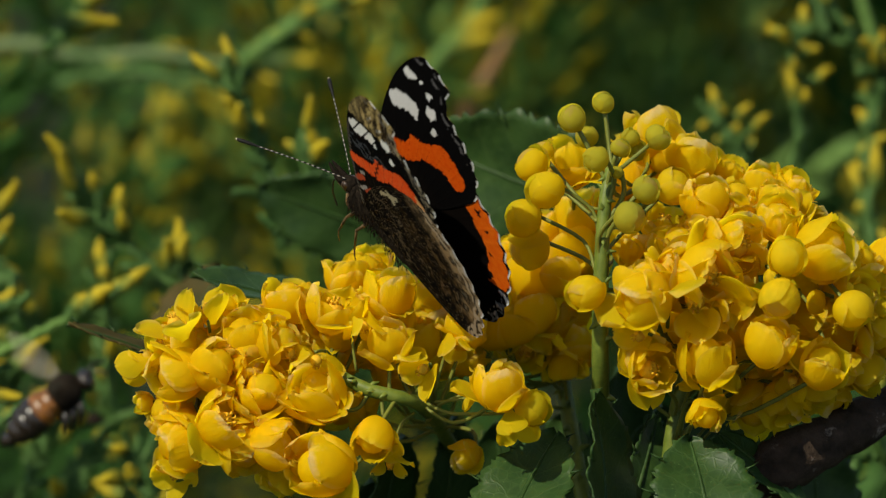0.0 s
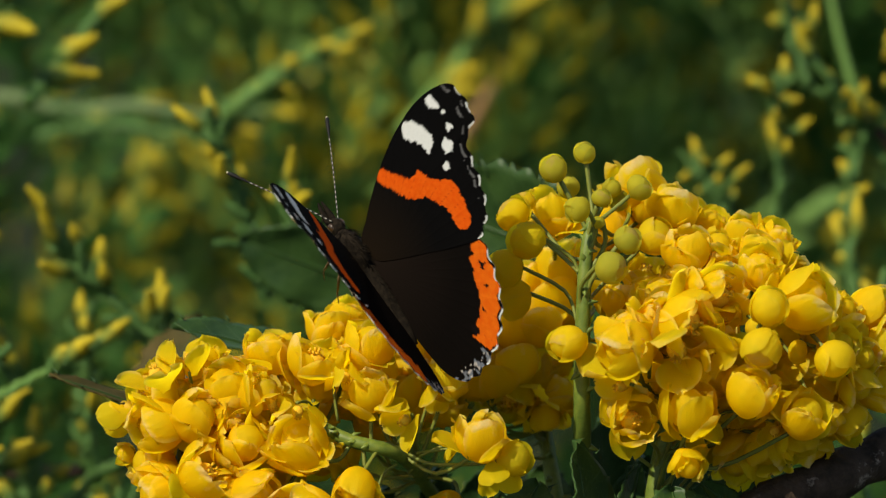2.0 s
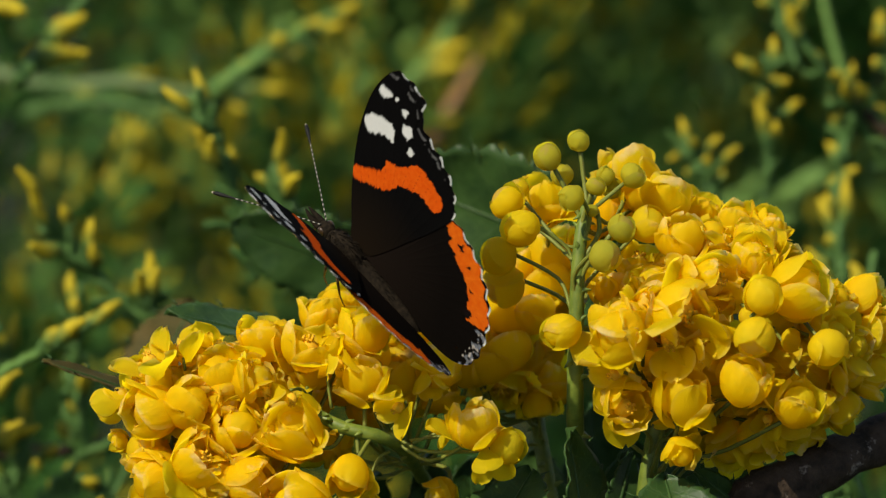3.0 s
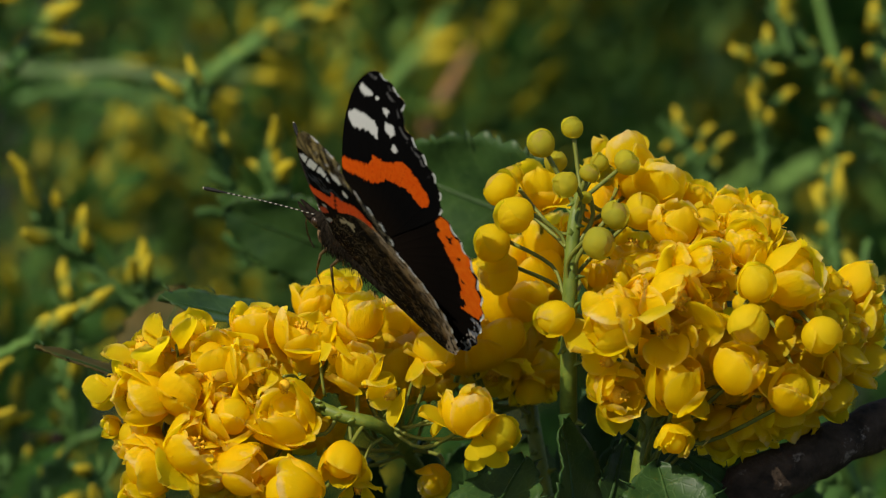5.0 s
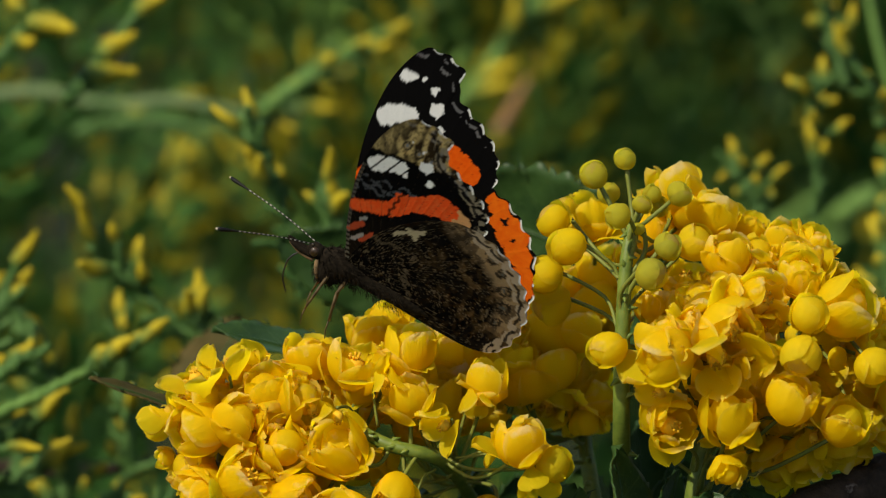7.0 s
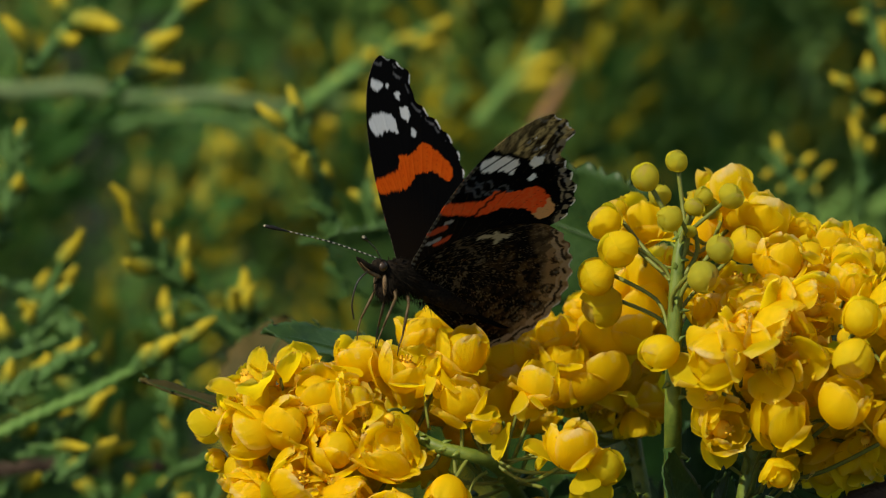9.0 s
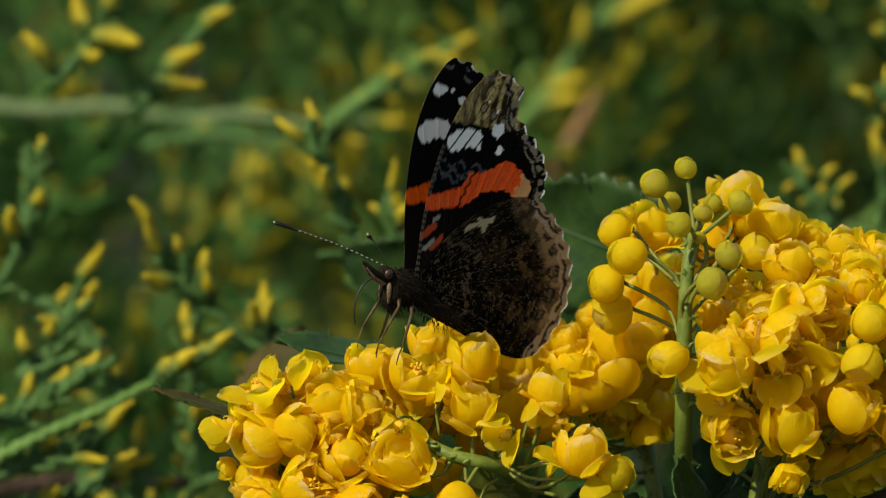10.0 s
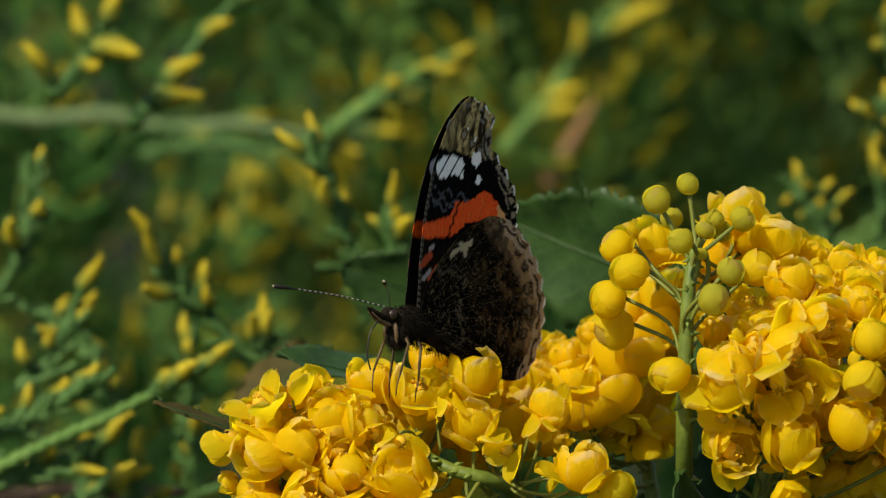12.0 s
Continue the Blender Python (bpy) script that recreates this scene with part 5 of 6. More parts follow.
def paint_hind(x, y, upper, margin):
    jx = x + 0.8 * (value_noise(x * 1.7, y * 1.7, 13) - 0.5) + 0.4 * (value_noise(x * 6, y * 6, 14) - 0.5)
    jy = y + 0.8 * (value_noise(x * 1.7, y * 1.7, 15) - 0.5) + 0.4 * (value_noise(x * 6, y * 6, 16) - 0.5)
    edge, along = margin
    colour = np.zeros(x.shape + (3,)) + np.array((0.004, 0.003, 0.0025))
    veins = np.abs(((np.arctan2(y + 1.0, -x + 2.0) * 7.0) % 1) - 0.5) * np.hypot(x, y)
    wob = edge + 0.8 * (value_noise(along * 0.7, edge * 0.6, 21) - 0.5)
    white = (0.56, 0.55, 0.53)
    if upper:
        colour = layer(colour, np.clip(1 - np.hypot(x, y) / 16, 0, 1), (0.012, 0.008, 0.006))
        wide = 3.9 * np.clip((along - 1.2) / 3.5, 0, 1) ** 0.6
        band = (wob < wide) & (wob > 0.25) & (along > 1.3) & (along < 20.5)
        colour = layer(colour, band, (0.56, 0.08, 0.005))
        colour = layer(colour, band, (0.66, 0.15, 0.009), 0.6 * value_noise(x * 1.8, y * 1.8, 33))
        colour = layer(colour, band & (veins < 0.13), (0.40, 0.04, 0.006), 0.7)
        for cx, cy, r in ((-13.8, 15.0, 0.62), (-16.1, 13.2, 0.40), (-17.9, 10.5, 0.40), (-19.0, 6.9, 0.66)):
            colour = layer(colour, np.hypot((jx - cx) * 0.9, (jy - cy) * 1.3) < r, (0.006, 0.004, 0.004))
        tail = (along > 21.0) & (edge < 1.9)
        colour = layer(colour, tail & (value_noise(x * 2.2, y * 2.2, 35) > 0.62), (0.16, 0.17, 0.20), 0.8)
        colour = layer(colour, tail & (value_noise(x * 2.4, y * 2.4, 36) > 0.76), (0.5, 0.44, 0.40), 0.7)
    else:
        rad, arc = np.hypot(x - 1, y), np.arctan2(y + 2.0, -x + 3.0)
        warp = 1.5 * value_noise(x * 0.5, y * 0.5, 50)
        a, b = value_noise(x * 0.8 + warp, y * 0.8, 51), value_noise(x * 2.6, y * 2.6, 52)
        c, d = value_noise(x * 4.2, y * 4.2, 58), value_noise(x * 9, y * 9, 60)
        wide = value_noise(x * 0.30 + 5, y * 0.30, 59)
        crack = np.minimum(np.abs(value_noise(x * 0.9 + warp, y * 0.9, 62) - 0.5), np.abs(value_noise(rad * 0.9, arc * 14 + warp, 63) - 0.5))
        thin = np.abs(value_noise(x * 2.7, y * 2.7 + warp, 64) - 0.5)
        streak = value_noise(rad * 1.3, arc * 17 + warp, 66)
        outer_zone = np.clip((rad - 9) / 9, 0, 1)
        bronze = np.clip(1.6 * outer_zone * (wide - 0.18), 0, 1)
        colour = layer(colour, a > 0.55, (0.009, 0.0065, 0.005))
        colour = layer(colour, np.clip(2.2 * (b - 0.35), 0, 1), (0.085, 0.047, 0.017), 0.75 * bronze)
        colour = layer(colour, np.clip(5 * (streak - 0.5), 0, 1) * (0.4 + 0.6 * c), (0.22, 0.13, 0.05), 0.9 * bronze)
        colour = layer(colour, (c > 0.62) & (b > 0.5), (0.16, 0.115, 0.065), 0.22 * np.clip(1.8 * (wide - 0.3), 0, 1))
        colour = layer(colour, (crack < 0.024) & (c > 0.45), (0.30, 0.225, 0.13), 0.25 + 0.35 * (wide > 0.45))
        colour = layer(colour, (thin < 0.022) & (d > 0.55), (0.18, 0.14, 0.10), 0.45 * np.clip(2.5 * (wide - 0.45), 0, 1))
        zigzag = np.abs(rad - 8.2 - 1.2 * np.sin(arc * 9) - 1.6 * (a - 0.5))
        colour = layer(colour, (zigzag < 0.30) & (c > 0.42), (0.20, 0.15, 0.09), 0.55)
        zigzag = np.abs(edge - 5.6 - 0.8 * np.sin(along * 1.9) - 1.1 * (a - 0.5))
        colour = layer(colour, zigzag < 0.55, (0.008, 0.006, 0.005), 0.7)
        outer = np.clip((4.6 - edge) / 1.2, 0, 1) * np.clip((13.5 - np.abs(along - 12.5)) / 3, 0, 1)
        colour = layer(colour, outer * (0.35 + 0.65 * (value_noise(x * 1.1, y * 1.1, 53) > 0.42)), (0.38, 0.255, 0.13), 0.85)
        for cx, cy, r in ((-13.6, 15.0, 0.8), (-15.9, 13.4, 0.75), (-17.9, 10.9, 0.8), (-19.2, 7.8, 0.85), (-19.8, 4.6, 0.7)):
            ring = np.hypot(jx - cx, jy - cy)
            colour = layer(colour, np.abs(ring - r) < 0.24, (0.010, 0.008, 0.007), 0.85)
            colour = layer(colour, ring < r * 0.45, (0.10, 0.11, 0.10), 0.7)
        colour = layer(colour, (edge < 1.9) & (value_noise(along * 1.5, edge * 2.2, 54) > 0.45), (0.46, 0.36, 0.25), 0.85)
        colour = layer(colour, (np.abs(edge - 1.05) < 0.2) & (value_noise(along * 1.0, 0 * x, 55) > 0.25), (0.010, 0.008, 0.007), 0.9)
        colour = layer(colour * (0.50 + 0.28 * np.clip((5 - edge) / 3, 0, 1))[..., None], (d > 0.86) & (b > 0.55), (0.30, 0.24, 0.16), 0.28)
        patch = within(smooth_loop([(-0.4, 9.8), (-2.2, 11.6), (-3.9, 13.0), (-3.9, 10.0), (-2.6, 10.6), (-1.5, 9.2)], 3), jx, jy)
        colour = layer(colour, patch, (0.40, 0.34, 0.21), 0.85)
        colour = layer(colour, (veins < 0.09) & (rad > 5), (0.17, 0.125, 0.075), 0.6)
    fringe = (edge < 0.24) & (along < 24) & (np.sin(along * 2.15) < 0.35) & (value_noise(along * 0.55, along * 0, 61) > (0.3 if upper else 0.5))
    colour = layer(colour, fringe, white, 0.95)
    return colour


def wing_mesh(name, outline, hub, margin_from, margin_to, paint, side, drop):
    """A wing in its own plane: two skins a hair apart, coloured by their scales."""
    steps = 14
    loop = smooth_loop(outline, steps)
    line = loop[margin_from * steps:margin_to * steps + 1]
    # the scalloped outer edge
    normal = np.stack([np.gradient(line[:, 1]), -np.gradient(line[:, 0])], 1)
    normal /= np.linalg.norm(normal, axis=1)[:, None] + 1e-9
    if np.dot(normal[len(normal) // 2], line[len(line) // 2] - np.array(hub)) < 0:
        normal = -normal
    run = np.concatenate([[0], np.cumsum(np.hypot(*np.diff(line, axis=0).T))])
    fade = np.clip(np.minimum(run, run[-1] - run) / 1.5, 0, 1)
    loop[margin_from * steps:margin_to * steps + 1] = line + normal * (0.25 * np.sin(run * 2.15) * fade)[:, None]
    line = loop[margin_from * steps:margin_to * steps + 1]
    n, rings = len(loop), 84
    r = (np.arange(1, rings + 1) / rings) ** 0.8
    grid = np.array(hub) + r[:, None, None] * (loop[None] - np.array(hub))
    x, y = grid[..., 0], grid[..., 1]
    margin = far_from(line[::4], x, y)
    bend = 0.0022 * (x * x + y * y) ** 0.5 * np.abs(x) ** 0.5
    rib = 0.02 * np.maximum(0, np.cos(np.arctan2(y, x + 3.0) * 9.0 * 2 * math.pi)) ** 6 * np.clip(np.hypot(x, y) / 10, 0, 1)
    z = drop - bend * 0.6
    tops = np.stack([x, y * side, z + 0.04 + rib], -1).reshape(-1, 3)
    lows = np.stack([x, y * side, z - 0.04 - rib], -1).reshape(-1, 3)
    m = len(tops)
    i, j = np.meshgrid(np.arange(rings - 1), np.arange(n), indexing="ij")
    a, b = (i * n + j).ravel(), (i * n + (j + 1) % n).ravel()
    quads = np.stack([a, a + n, b + n, b], 1)
    if side < 0:
        quads = quads[:, ::-1]
    edge_a = (rings - 1) * n + np.arange(n)
    edge_b = (rings - 1) * n + (np.arange(n) + 1) % n
    rim = np.stack([edge_a, edge_a + m, edge_b + m, edge_b], 1)
    if side < 0:
        rim = rim[:, ::-1]
    faces = np.concatenate([quads[:, ::-1], quads + m, rim]).tolist()
    faces.append(list(range(n)))
    faces.append(list(range(m, m + n)))
    me = mesh_of(name, np.concatenate([tops, lows]).tolist(), faces, WING)
    colours = np.concatenate([paint(x, y, True, margin).reshape(-1, 3), paint(x, y, False, margin).reshape(-1, 3)])
    layer_of = me.color_attributes.new("scales", "FLOAT_COLOR", "POINT")
    layer_of.data.foreach_set("color", np.concatenate([colours, np.ones((len(colours), 1))], 1).astype(np.float32).ravel())
    return me


def make_butterfly():
    root, wings = new("butterfly"), {}
    tagged(root, "dark butterfly with orange-red bands and white spots on yellow flowers", "butterfly")
    thorax = part("thorax", mesh_of("thorax", *merge(blob((1.9, 0, -1.5), (3.7, 1.8, 2.35), 14, 18, 0.05, 2), blob((3.4, 0, -3.1), (2.1, 1.5, 2.5), 12, 16, 0.06, 6)), INSECT_HAIR), root, None, "furry dark brown thorax")
    belly = tube([(1.5 - 1.7 * k, 0, -1.7 - 0.06 * k) for k in range(10)], [0.9, 1.4, 1.5, 1.5, 1.45, 1.35, 1.2, 0.95, 0.6, 0.2], 16)
    part("abdomen", mesh_of("abdomen", *belly, INSECT_HAIR), root, None, "ringed dark brown abdomen")
    head = part("head", mesh_of("head", *blob((6.2, 0, -1.4), (1.35, 1.15, 1.2), 10, 14, 0.05, 4), INSECT_HAIR), root)
    for side in (1, -1):
        part("eye", mesh_of("eye", *blob((6.4, 0.78 * side, -1.25), (0.7, 0.5, 0.75), 10, 14), EYE_LOOK), head, None, "large brown eye")
        part("palp", mesh_of("palp", *tube(bent([(6.4, 0.4 * side, -2.0), (8.6, 0.44 * side, -1.95), (10.6, 0.25 * side, -1.35)], 4), [0.5, 0.52, 0.52, 0.5, 0.46, 0.4, 0.32, 0.22, 0.08], 8), INSECT_HAIR), head, None, "dark pointed palp")
        part("palp_stripe", mesh_of("palp_stripe", *tube(bent([(6.0, 0.45 * side, -2.7), (8.2, 0.52 * side, -2.45), (10.1, 0.32 * side, -1.85)], 4), [0.26, 0.28, 0.28, 0.26, 0.24, 0.2, 0.16, 0.11, 0.04], 7), PALE_FACE), head, None, "pale stripe under the palp")
        line = bent([(6.9, 0.45 * side, -0.4), (13.0, 3.9 * side, -0.7), (21.0, 8.4 * side, -1.9)], 10)
        feeler = part("antenna", mesh_of("antenna", *tube(line, [0.085] * 16 + [0.12, 0.22, 0.30, 0.30, 0.2], 7), ANTENNA), head, None, "thin antenna ringed black and white")
        if side > 0:
            wings["left", "antenna"] = feeler
        end = line[-1]
        part("antenna_tip", mesh_of("antenna_tip", *blob(tuple(end), (0.24, 0.18, 0.18), 6, 8), ANTENNA_TIP), feeler)
    part("proboscis", mesh_of("proboscis", *tube(bent([(7.6, 0, -2.0), (9.0, 0, -4.4), (8.6, 0, -7.4), (7.2, 0, -9.4)], 6), 0.13, 6), INSECT_DARK), head, None, "thin dark proboscis")
    # four walking legs
    for side in (1, -1):
        for x0, x1, x2, reach in ((3.0, 3.9, 3.4, 2.3), (0.6, 0.2, -0.5, 2.5)):
            # thigh out to the knee, then the shin and the foot down to the petals
            knee, ankle, foot = Vector((x0 + 0.5, reach * side, -4.6)), Vector((x1, (reach + 0.2) * side, -9.0)), Vector((x2, (reach - 0.1) * side, -11.9))
            thigh = tube([(x0, 0.8 * side, -3.0), ((x0 + knee.x) / 2, reach * 0.65 * side, -3.9), tuple(knee)], [0.30, 0.28, 0.20], 7)
            shin = tube([tuple(knee), tuple(knee.lerp(ankle, 0.5)), tuple(ankle)], [0.20, 0.21, 0.14], 7)
            toes = tube([tuple(ankle), tuple(ankle.lerp(foot, 0.5) + Vector((0.15, 0, 0))), tuple(foot)], [0.13, 0.11, 0.07], 6)
            part("leg", mesh_of("leg", *merge(thigh, shin, toes, blob(tuple(knee), (0.22, 0.22, 0.22), 5, 7)), LEG_LOOK), root, None, "thin jointed brown leg")
        part("foreleg", mesh_of("foreleg", *tube(bent([(5.6, 0.7 * side, -2.2), (5.0, 1.0 * side, -3.6), (4.3, 0.9 * side, -4.9)], 4), [0.26, 0.34, 0.36, 0.36, 0.34, 0.3, 0.24, 0.18, 0.06], 7), PALE_FACE), root, None, "brush-like tan foreleg folded to the breast")
    # fur on back, sides and breast
    rnd = random.Random(17)
    fur = []
    for k in range(1300):
        a, b = rnd.uniform(0, 6.283), rnd.uniform(-1, 1)
        back = rnd.random() < 0.35
        c, rad = ((-3.0 + rnd.uniform(-5, 3), 0, -2.2), (1.0, 1.7, 1.7)) if back else ((1.9, 0, -1.5), (3.6, 1.75, 2.25)) if k % 3 else ((3.4, 0, -3.1), (2.05, 1.45, 2.4))
        w = math.sqrt(1 - b * b)
        p = Vector((c[0] + rad[0] * b, c[1] + rad[1] * w * math.cos(a), c[2] + rad[2] * w * math.sin(a)))
        out = Vector((b - 0.7, w * math.cos(a), w * math.sin(a) - 0.2)).normalized()
        long = rnd.uniform(0.4, 1.1)
        fur.append(tube([p, p + out * long * 0.6, p + out * long + Vector((-0.3, 0, -0.25)) * long], [0.055, 0.04, 0.01], 3))
    part("fur", mesh_of("fur", *merge(*fur), INSECT_HAIR), thorax)
    for side, word in ((1, "left"), (-1, "right")):
        wings[word, "fore"] = part("forewing", wing_mesh("forewing", FORE_EDGE, (0.3, 1.4), 8, 20, paint_fore, side, 0.035), root, None, "black forewing with white spots and an orange-red band")
        wings[word, "hind"] = part("hindwing", wing_mesh("hindwing", HIND_EDGE, (-4.0, 4.0), 4, 14, paint_hind, side, -0.075), root, None, "dark brown hindwing with an orange margin")
    return root, wings


butterfly, butterfly_wings = make_butterfly()


def wing_pose(side, lift, sweep):
    """A wing's turn about its hinge at the thorax: its lift from the level, and its sweep within its plane."""
    return pose(0, 0.0012 * side, 0, lift * side) @ pose(0, 0, 0, 0, 0, -sweep * side)


# ---- the bee ----
def make_bee():
    root = new("honey_bee")
    tagged(root, "amber and black honey bee in flight", "bee")
    part("thorax", mesh_of("thorax", *blob((0, 0, 0), (2.5, 2.3, 2.2), 12, 16, 0.06, 3), INSECT_HAIR), root, None, "furry brown thorax")
    head = part("head", mesh_of("head", *blob((3.0, 0, -0.3), (1.0, 1.6, 1.4), 10, 14, 0.02, 4), BEE_BLACK), root)
    for side in (1, -1):
        part("eye", mesh_of("eye", *blob((3.1, 1.15 * side, -0.2), (0.7, 0.55, 1.0), 8, 12), BEE_BLACK), head)
        part("antenna", mesh_of("antenna", *tube(bent([(3.8, 0.4 * side, 0.1), (4.7, 0.9 * side, 0.6), (6.2, 1.5 * side, -0.4)], 4), 0.15, 6), BEE_BLACK), head)
    widths = (2.0, 2.5, 2.7, 2.5, 2.0, 1.2)
    for k, w in enumerate(widths):
        part("belly_ring", mesh_of("belly_ring", *blob((-2.3 - 1.25 * k, 0, -0.22 * k - 0.1), (1.85, w, w * 0.92), 10, 16), BEE_AMBER if k in (0, 1) else BEE_BLACK), root, None, "amber band" if k in (0, 1) else "glossy black band")
    for side in (1, -1):
        for reach, back, wide in ((9.0, -3.0, 1.5), (6.3, -4.2, 1.2)):
            out = Vector((back * 0.8, reach * 0.55 * side, reach * 0.75))
            across = Vector((1.0, 0.1 * side, 0.3)).normalized()
            pts = []
            for s in range(9):
                f = s / 8
                w = wide * math.sin(math.pi * min(1, 0.08 + 0.9 * f)) ** 0.7
                mid = Vector((0.3, 1.2 * side, 1.4)) + out * f
                pts.append((mid - across * w, mid + across * w))
            verts = [tuple(p + Vector((0, 0, h))) for h in (0.03, -0.03) for pair in pts for p in pair]
            faces = []
            for s in range(8):
                faces += [(2 * s, 2 * s + 1, 2 * s + 3, 2 * s + 2), (18 + 2 * s, 18 + 2 * s + 2, 18 + 2 * s + 3, 18 + 2 * s + 1)]
            part("wing", mesh_of("wing", verts, faces, BEE_WING), root, None, "clear wing")
        for x in (1.2, 0.0, -1.2):
            part("leg", mesh_of("leg", *tube(bent([(x, 1.0 * side, -1.4), (x - 0.6, 2.2 * side, -2.4), (x - 2.0, 1.8 * side, -4.2)], 4), [0.3, 0.3, 0.35, 0.4, 0.4, 0.4, 0.35, 0.25, 0.12], 6), BEE_BLACK), root)
    return root


honey_bee = make_bee()


def bee_pose(u, v, d, way, up):
    """The bee at a place of the plan, its head along way and its back towards up."""
    x = plan_way(*way).normalized()
    z = plan_way(*up)
    z = (z - x * z.dot(x)).normalized()
    m = Matrix((x, z.cross(x), z)).transposed().to_4x4()
    m.translation = at(u, v, d)
    return m


def motions():
    walk(butterfly, [
        (0.0, pose(-0.00869, 0.00238, 0.95460, -27.4, -38.1, 143.8)),
        (0.5, pose(-0.00829, 0.00227, 0.95515, -28.3, -39.3, 144.4)),
        (1.0, pose(-0.00824, 0.00228, 0.95533, -28.1, -41.6, 144.7)),
        (1.15, pose(-0.00826, 0.00225, 0.95533, -28.1, -42.4, 144.4)),
        (1.3, pose(-0.00834, 0.00215, 0.95530, -28.3, -46.5, 142.6)),
        (1.5, pose(-0.00838, 0.00210, 0.95528, -28.3, -47.1, 142.1)),
        (2.0, pose(-0.00841, 0.00162, 0.95544, -27.4, -42.7, 139.6)),
        (2.5, pose(-0.00869, 0.00088, 0.95476, -30.3, -35.9, 138.0)),
        (3.0, pose(-0.00867, 0.00044, 0.95442, -32.3, -33.0, 139.8)),
        (5.0, pose(-0.00834, -0.00092, 0.95477, -26.9, -28.5, 140.4)),
        (5.4, pose(-0.00878, -0.00135, 0.95458, -19.5, -25.2, 146.5)),
        (5.5, pose(-0.00896, -0.00149, 0.95452, -15.7, -24.2, 148.3)),
        (5.8, pose(-0.01003, -0.00028, 0.95610, 1.0, -24.0, 145.5)),
        (6.0, pose(-0.01293, 0.00020, 0.95567, -3.2, -17.3, 152.6)),
        (6.5, pose(-0.01439, 0.00122, 0.95568, -9.7, -22.7, 165.5)),
        (8.5, pose(-0.01443, 0.00098, 0.95510, -6.7, -29.7, -147.9)),
        (9.0, pose(-0.01398, 0.00123, 0.95492, 1.9, -28.8, -141.5)),
        (9.5, pose(-0.01377, 0.00159, 0.95496, 5.8, -26.8, -141.2)),
        (9.8, pose(-0.01390, 0.00160, 0.95480, 5.4, -28.0, -141.6)),
        (9.9, pose(-0.01440, 0.00163, 0.95420, 3.2, -33.5, -144.4)),
        (10.0, pose(-0.01449, 0.00164, 0.95404, 2.7, -34.7, -144.9)),
        (10.5, pose(-0.01417, 0.00148, 0.95351, -2.8, -35.5, -141.6)),
        (11.0, pose(-0.01456, 0.00067, 0.95249, 4.6, -30.9, -140.0)),
        (11.5, pose(-0.01452, -0.00016, 0.95236, 9.0, -30.0, -137.0)),
        (12.0, pose(-0.01479, -0.00077, 0.95217, 7.2, -27.5, -135.0)),
    ])
    # seconds, then the lift of the left and right wings
    lifts = [
        (0.0, 83.4, 82.1), (0.5, 83.5, 83.7), (1.0, 76.6, 75.7), (1.1, 74.5, 73.5), (1.2, 63.0, 61.0), (1.3, 42.0, 43.0), (1.4, 48.5, 48.5),
        (1.5, 55.5, 53.7), (1.7, 62.0, 60.5), (2.0, 65.3, 64.4), (2.5, 64.8, 64.3), (3.0, 67.9, 67.5), (3.2, 67.0, 66.5), (4.8, 77.5, 78.5),
        (5.0, 79.0, 80.4), (5.4, 77.0, 74.0), (5.5, 59.1, 56.4), (5.6, 59.5, 56.4), (5.7, 69.0, 60.5), (5.8, 73.9, 62.9),
        (6.0, 73.3, 72.5), (6.5, 71.7, 73.9), (8.5, 75.0, 78.4), (8.8, 60.5, 64.0), (9.0, 55.9, 59.6), (9.5, 53.3, 61.3), (9.8, 54.5, 62.0), (9.9, 79.0, 80.0),
        (10.0, 83.9, 84.3), (10.2, 88.5, 88.8), (10.5, 90.0, 90.0), (11.0, 91.0, 91.0), (11.5, 91.5, 91.5), (12.0, 91.5, 91.5),
    ]
    # the sweep of the left and right forewings and hindwings
    sweeps = [
        (0.0, -1.3, -0.7, 1.8, 4.7), (0.5, 0.0, -0.3, 6.7, 4.4), (1.0, 2.4, 1.4, 8.9, 3.0), (1.5, 3.6, 5.3, 6.7, 4.8), (2.0, 2.0, 3.0, 5.8, 3.2),
        (2.5, -0.2, 3.0, 5.1, 1.8), (3.0, -0.1, 1.7, 4.0, 0.7), (5.0, -6.4, -3.7, 0.4, -3.8), (5.5, -3.6, -3.6, -3.5, -7.6), (5.8, -5.9, -6.8, -7.4, -9.6),
        (6.0, -2.7, -2.9, -5.9, -8.6), (6.5, -4.0, -1.4, -5.1, -6.1), (8.5, -2.5, 3.0, -8.0, -1.7), (9.0, -3.6, 0.1, -15.0, -1.3), (9.5, -4.0, -3.7, -15.5, -1.3), (9.8, -3.5, -3.2, -15.0, -1.3),
        (10.0, 4.6, 6.1, -0.9, -1.1), (10.5, 1.0, 0.5, 0.0, -1.5), (11.0, -2.5, -2.6, -5.5, -5.0), (11.5, -7.5, -7.9, -4.5, -4.0), (12.0, -8.0, -8.4, -5.5, -5.0),
    ]
    sweep_at = lambda t, b: float(np.interp(t, [q[0] for q in sweeps], [q[b] for q in sweeps]))
    for word, side, a in (("left", 1, 1), ("right", -1, 2)):
        for which, b in (("fore", a), ("hind", a + 2)):
            # the near wings sag a little while they are held open
            sag = [(4.0 if which == "hind" else 2.5) if word == "left" and 1.15 < lift[0] < 4 else 0.0 for lift in lifts]
            walk(butterfly_wings[word, which], [(lift[0], wing_pose(side, lift[a] - low, sweep_at(lift[0], b))) for lift, low in zip(lifts, sag)])
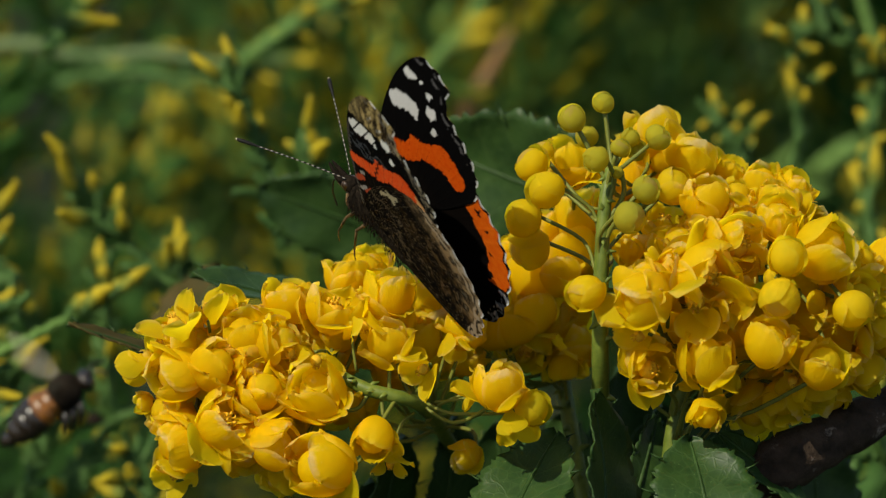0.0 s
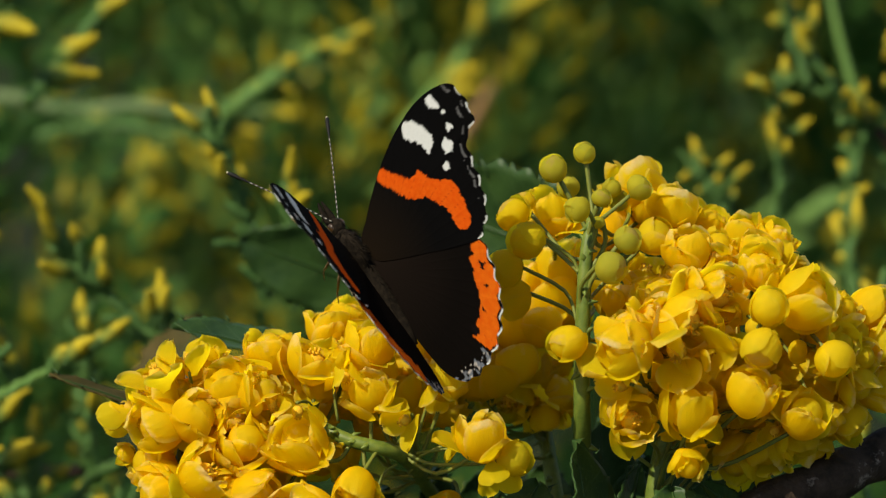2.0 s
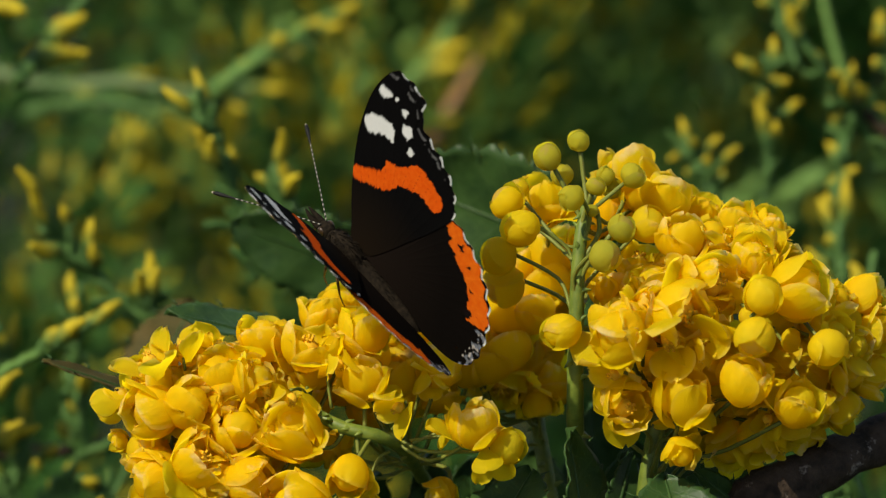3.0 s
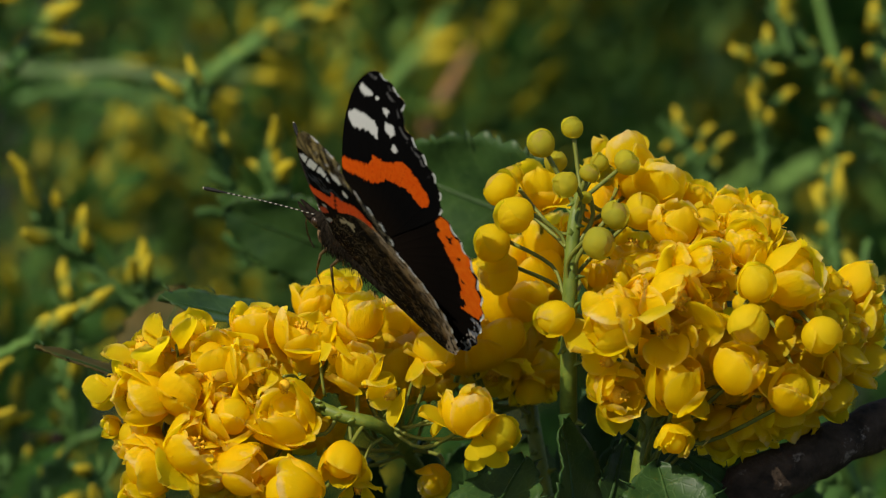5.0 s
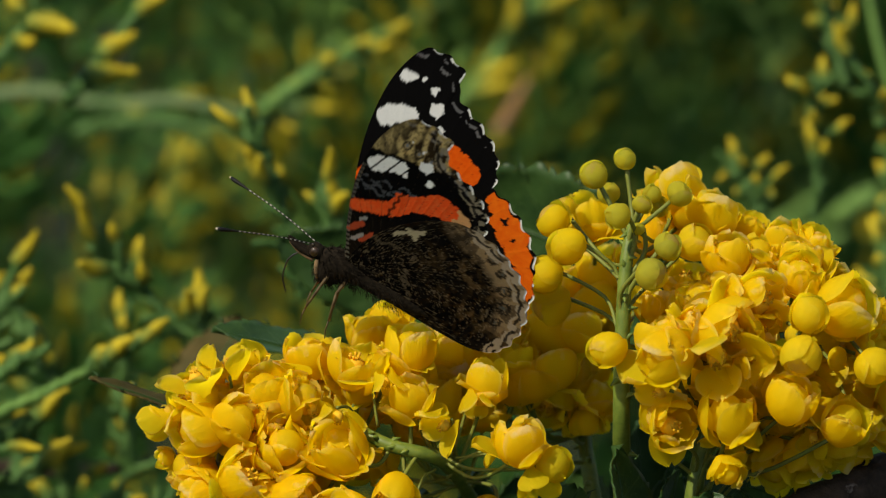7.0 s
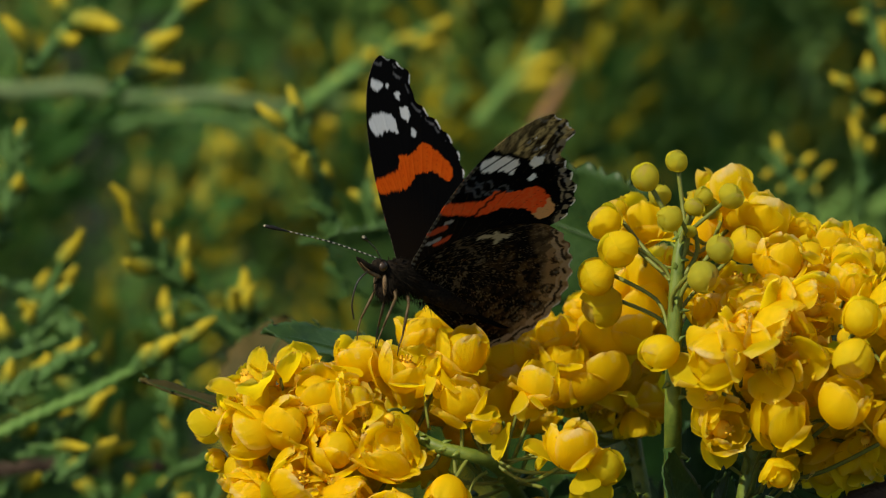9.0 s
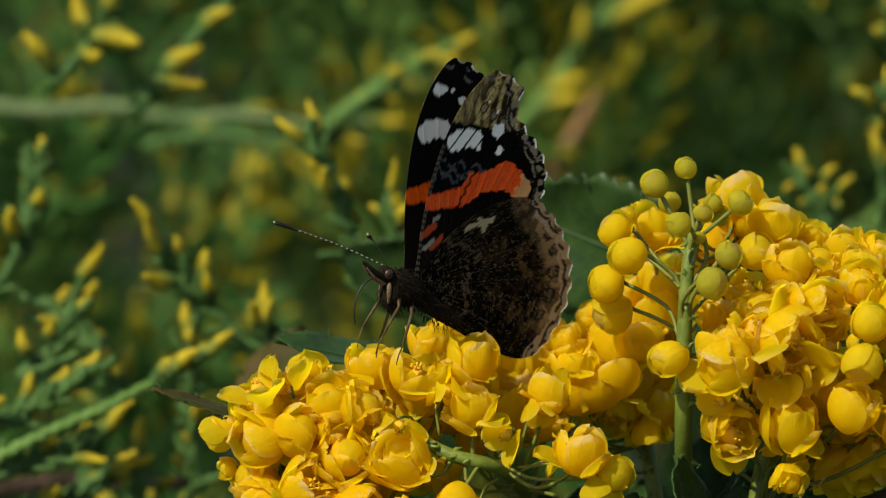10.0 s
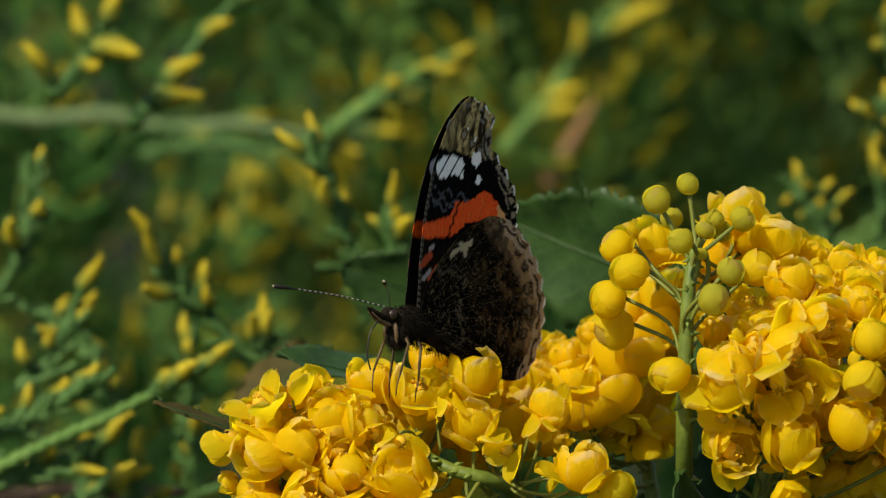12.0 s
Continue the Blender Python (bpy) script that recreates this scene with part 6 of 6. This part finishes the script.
    # the left antenna is raised and turned outwards late on
    root = Vector((6.9, 0.45, -0.4)) * MM
    axis, angle = Vector((14.1, 7.95, -1.5)).rotation_difference(Vector((12.8, 9.8, 1.4))).to_axis_angle()
    raised = lambda f: Matrix.Translation(root) @ Matrix.Rotation(angle * f, 4, axis) @ Matrix.Translation(-root)
    walk(butterfly_wings["left", "antenna"], [(0.0, raised(0.0)), (5.8, raised(0.0)), (6.5, raised(0.5)), (8.5, raised(0.9)), (9.0, raised(1.0)), (12.0, raised(1.0))])
    walk(honey_bee, [
        (0.0, bee_pose(-47.1, -17.8, -70, (0.75, 0.5, -0.1), (-0.3, 0.8, -0.5))),
        (0.1, bee_pose(-1.3, -21.5, -60, (0.9, 0.3, -0.1), (-0.2, 0.9, -0.4))),
        (0.2, bee_pose(7.3, -13.8, -52, (0.8, 0.5, 0.3), (-0.2, 0.9, -0.4))),
        (0.3, bee_pose(47.5, 23.2, -30, (-0.3, 0.6, 0.3), (0.4, 0.6, -0.7))),
        (0.4, bee_pose(43.4, 17.1, -6, (-0.55, 0.45, 0.5), (0.3, 0.8, -0.5))),
        (0.5, bee_pose(43.9, 36.2, 10, (-0.6, 0.5, 0.3), (0.3, 0.8, -0.5))),
        (0.6, bee_pose(40.8, 39.2, 30, (-0.8, 0.4, 0.3), (0.3, 0.8, -0.5))),
        (0.8, bee_pose(31.0, 62.8, 60, (-0.8, 0.5, 0.3), (0.3, 0.8, -0.5))),
        (1.0, bee_pose(2.0, 56.0, 60, (-0.9, 0.0, 0.2), (0.3, 0.8, -0.5))),
        (1.1, bee_pose(-21.7, 37.0, 60, (-0.95, 0.1, 0.1), (0.1, 0.9, -0.5))),
        (1.2, bee_pose(-42.0, 62.0, 70, (-0.8, 0.5, 0.2), (0.3, 0.8, -0.5))),
        (1.6, bee_pose(-60.5, 328.1, 300, (-0.8, 0.5, 0.3), (0.3, 0.8, -0.5))),
        (12.0, bee_pose(-683.4, 2317.4, 1500, (-0.8, 0.5, 0.3), (0.3, 0.8, -0.5))),
    ])


motions()
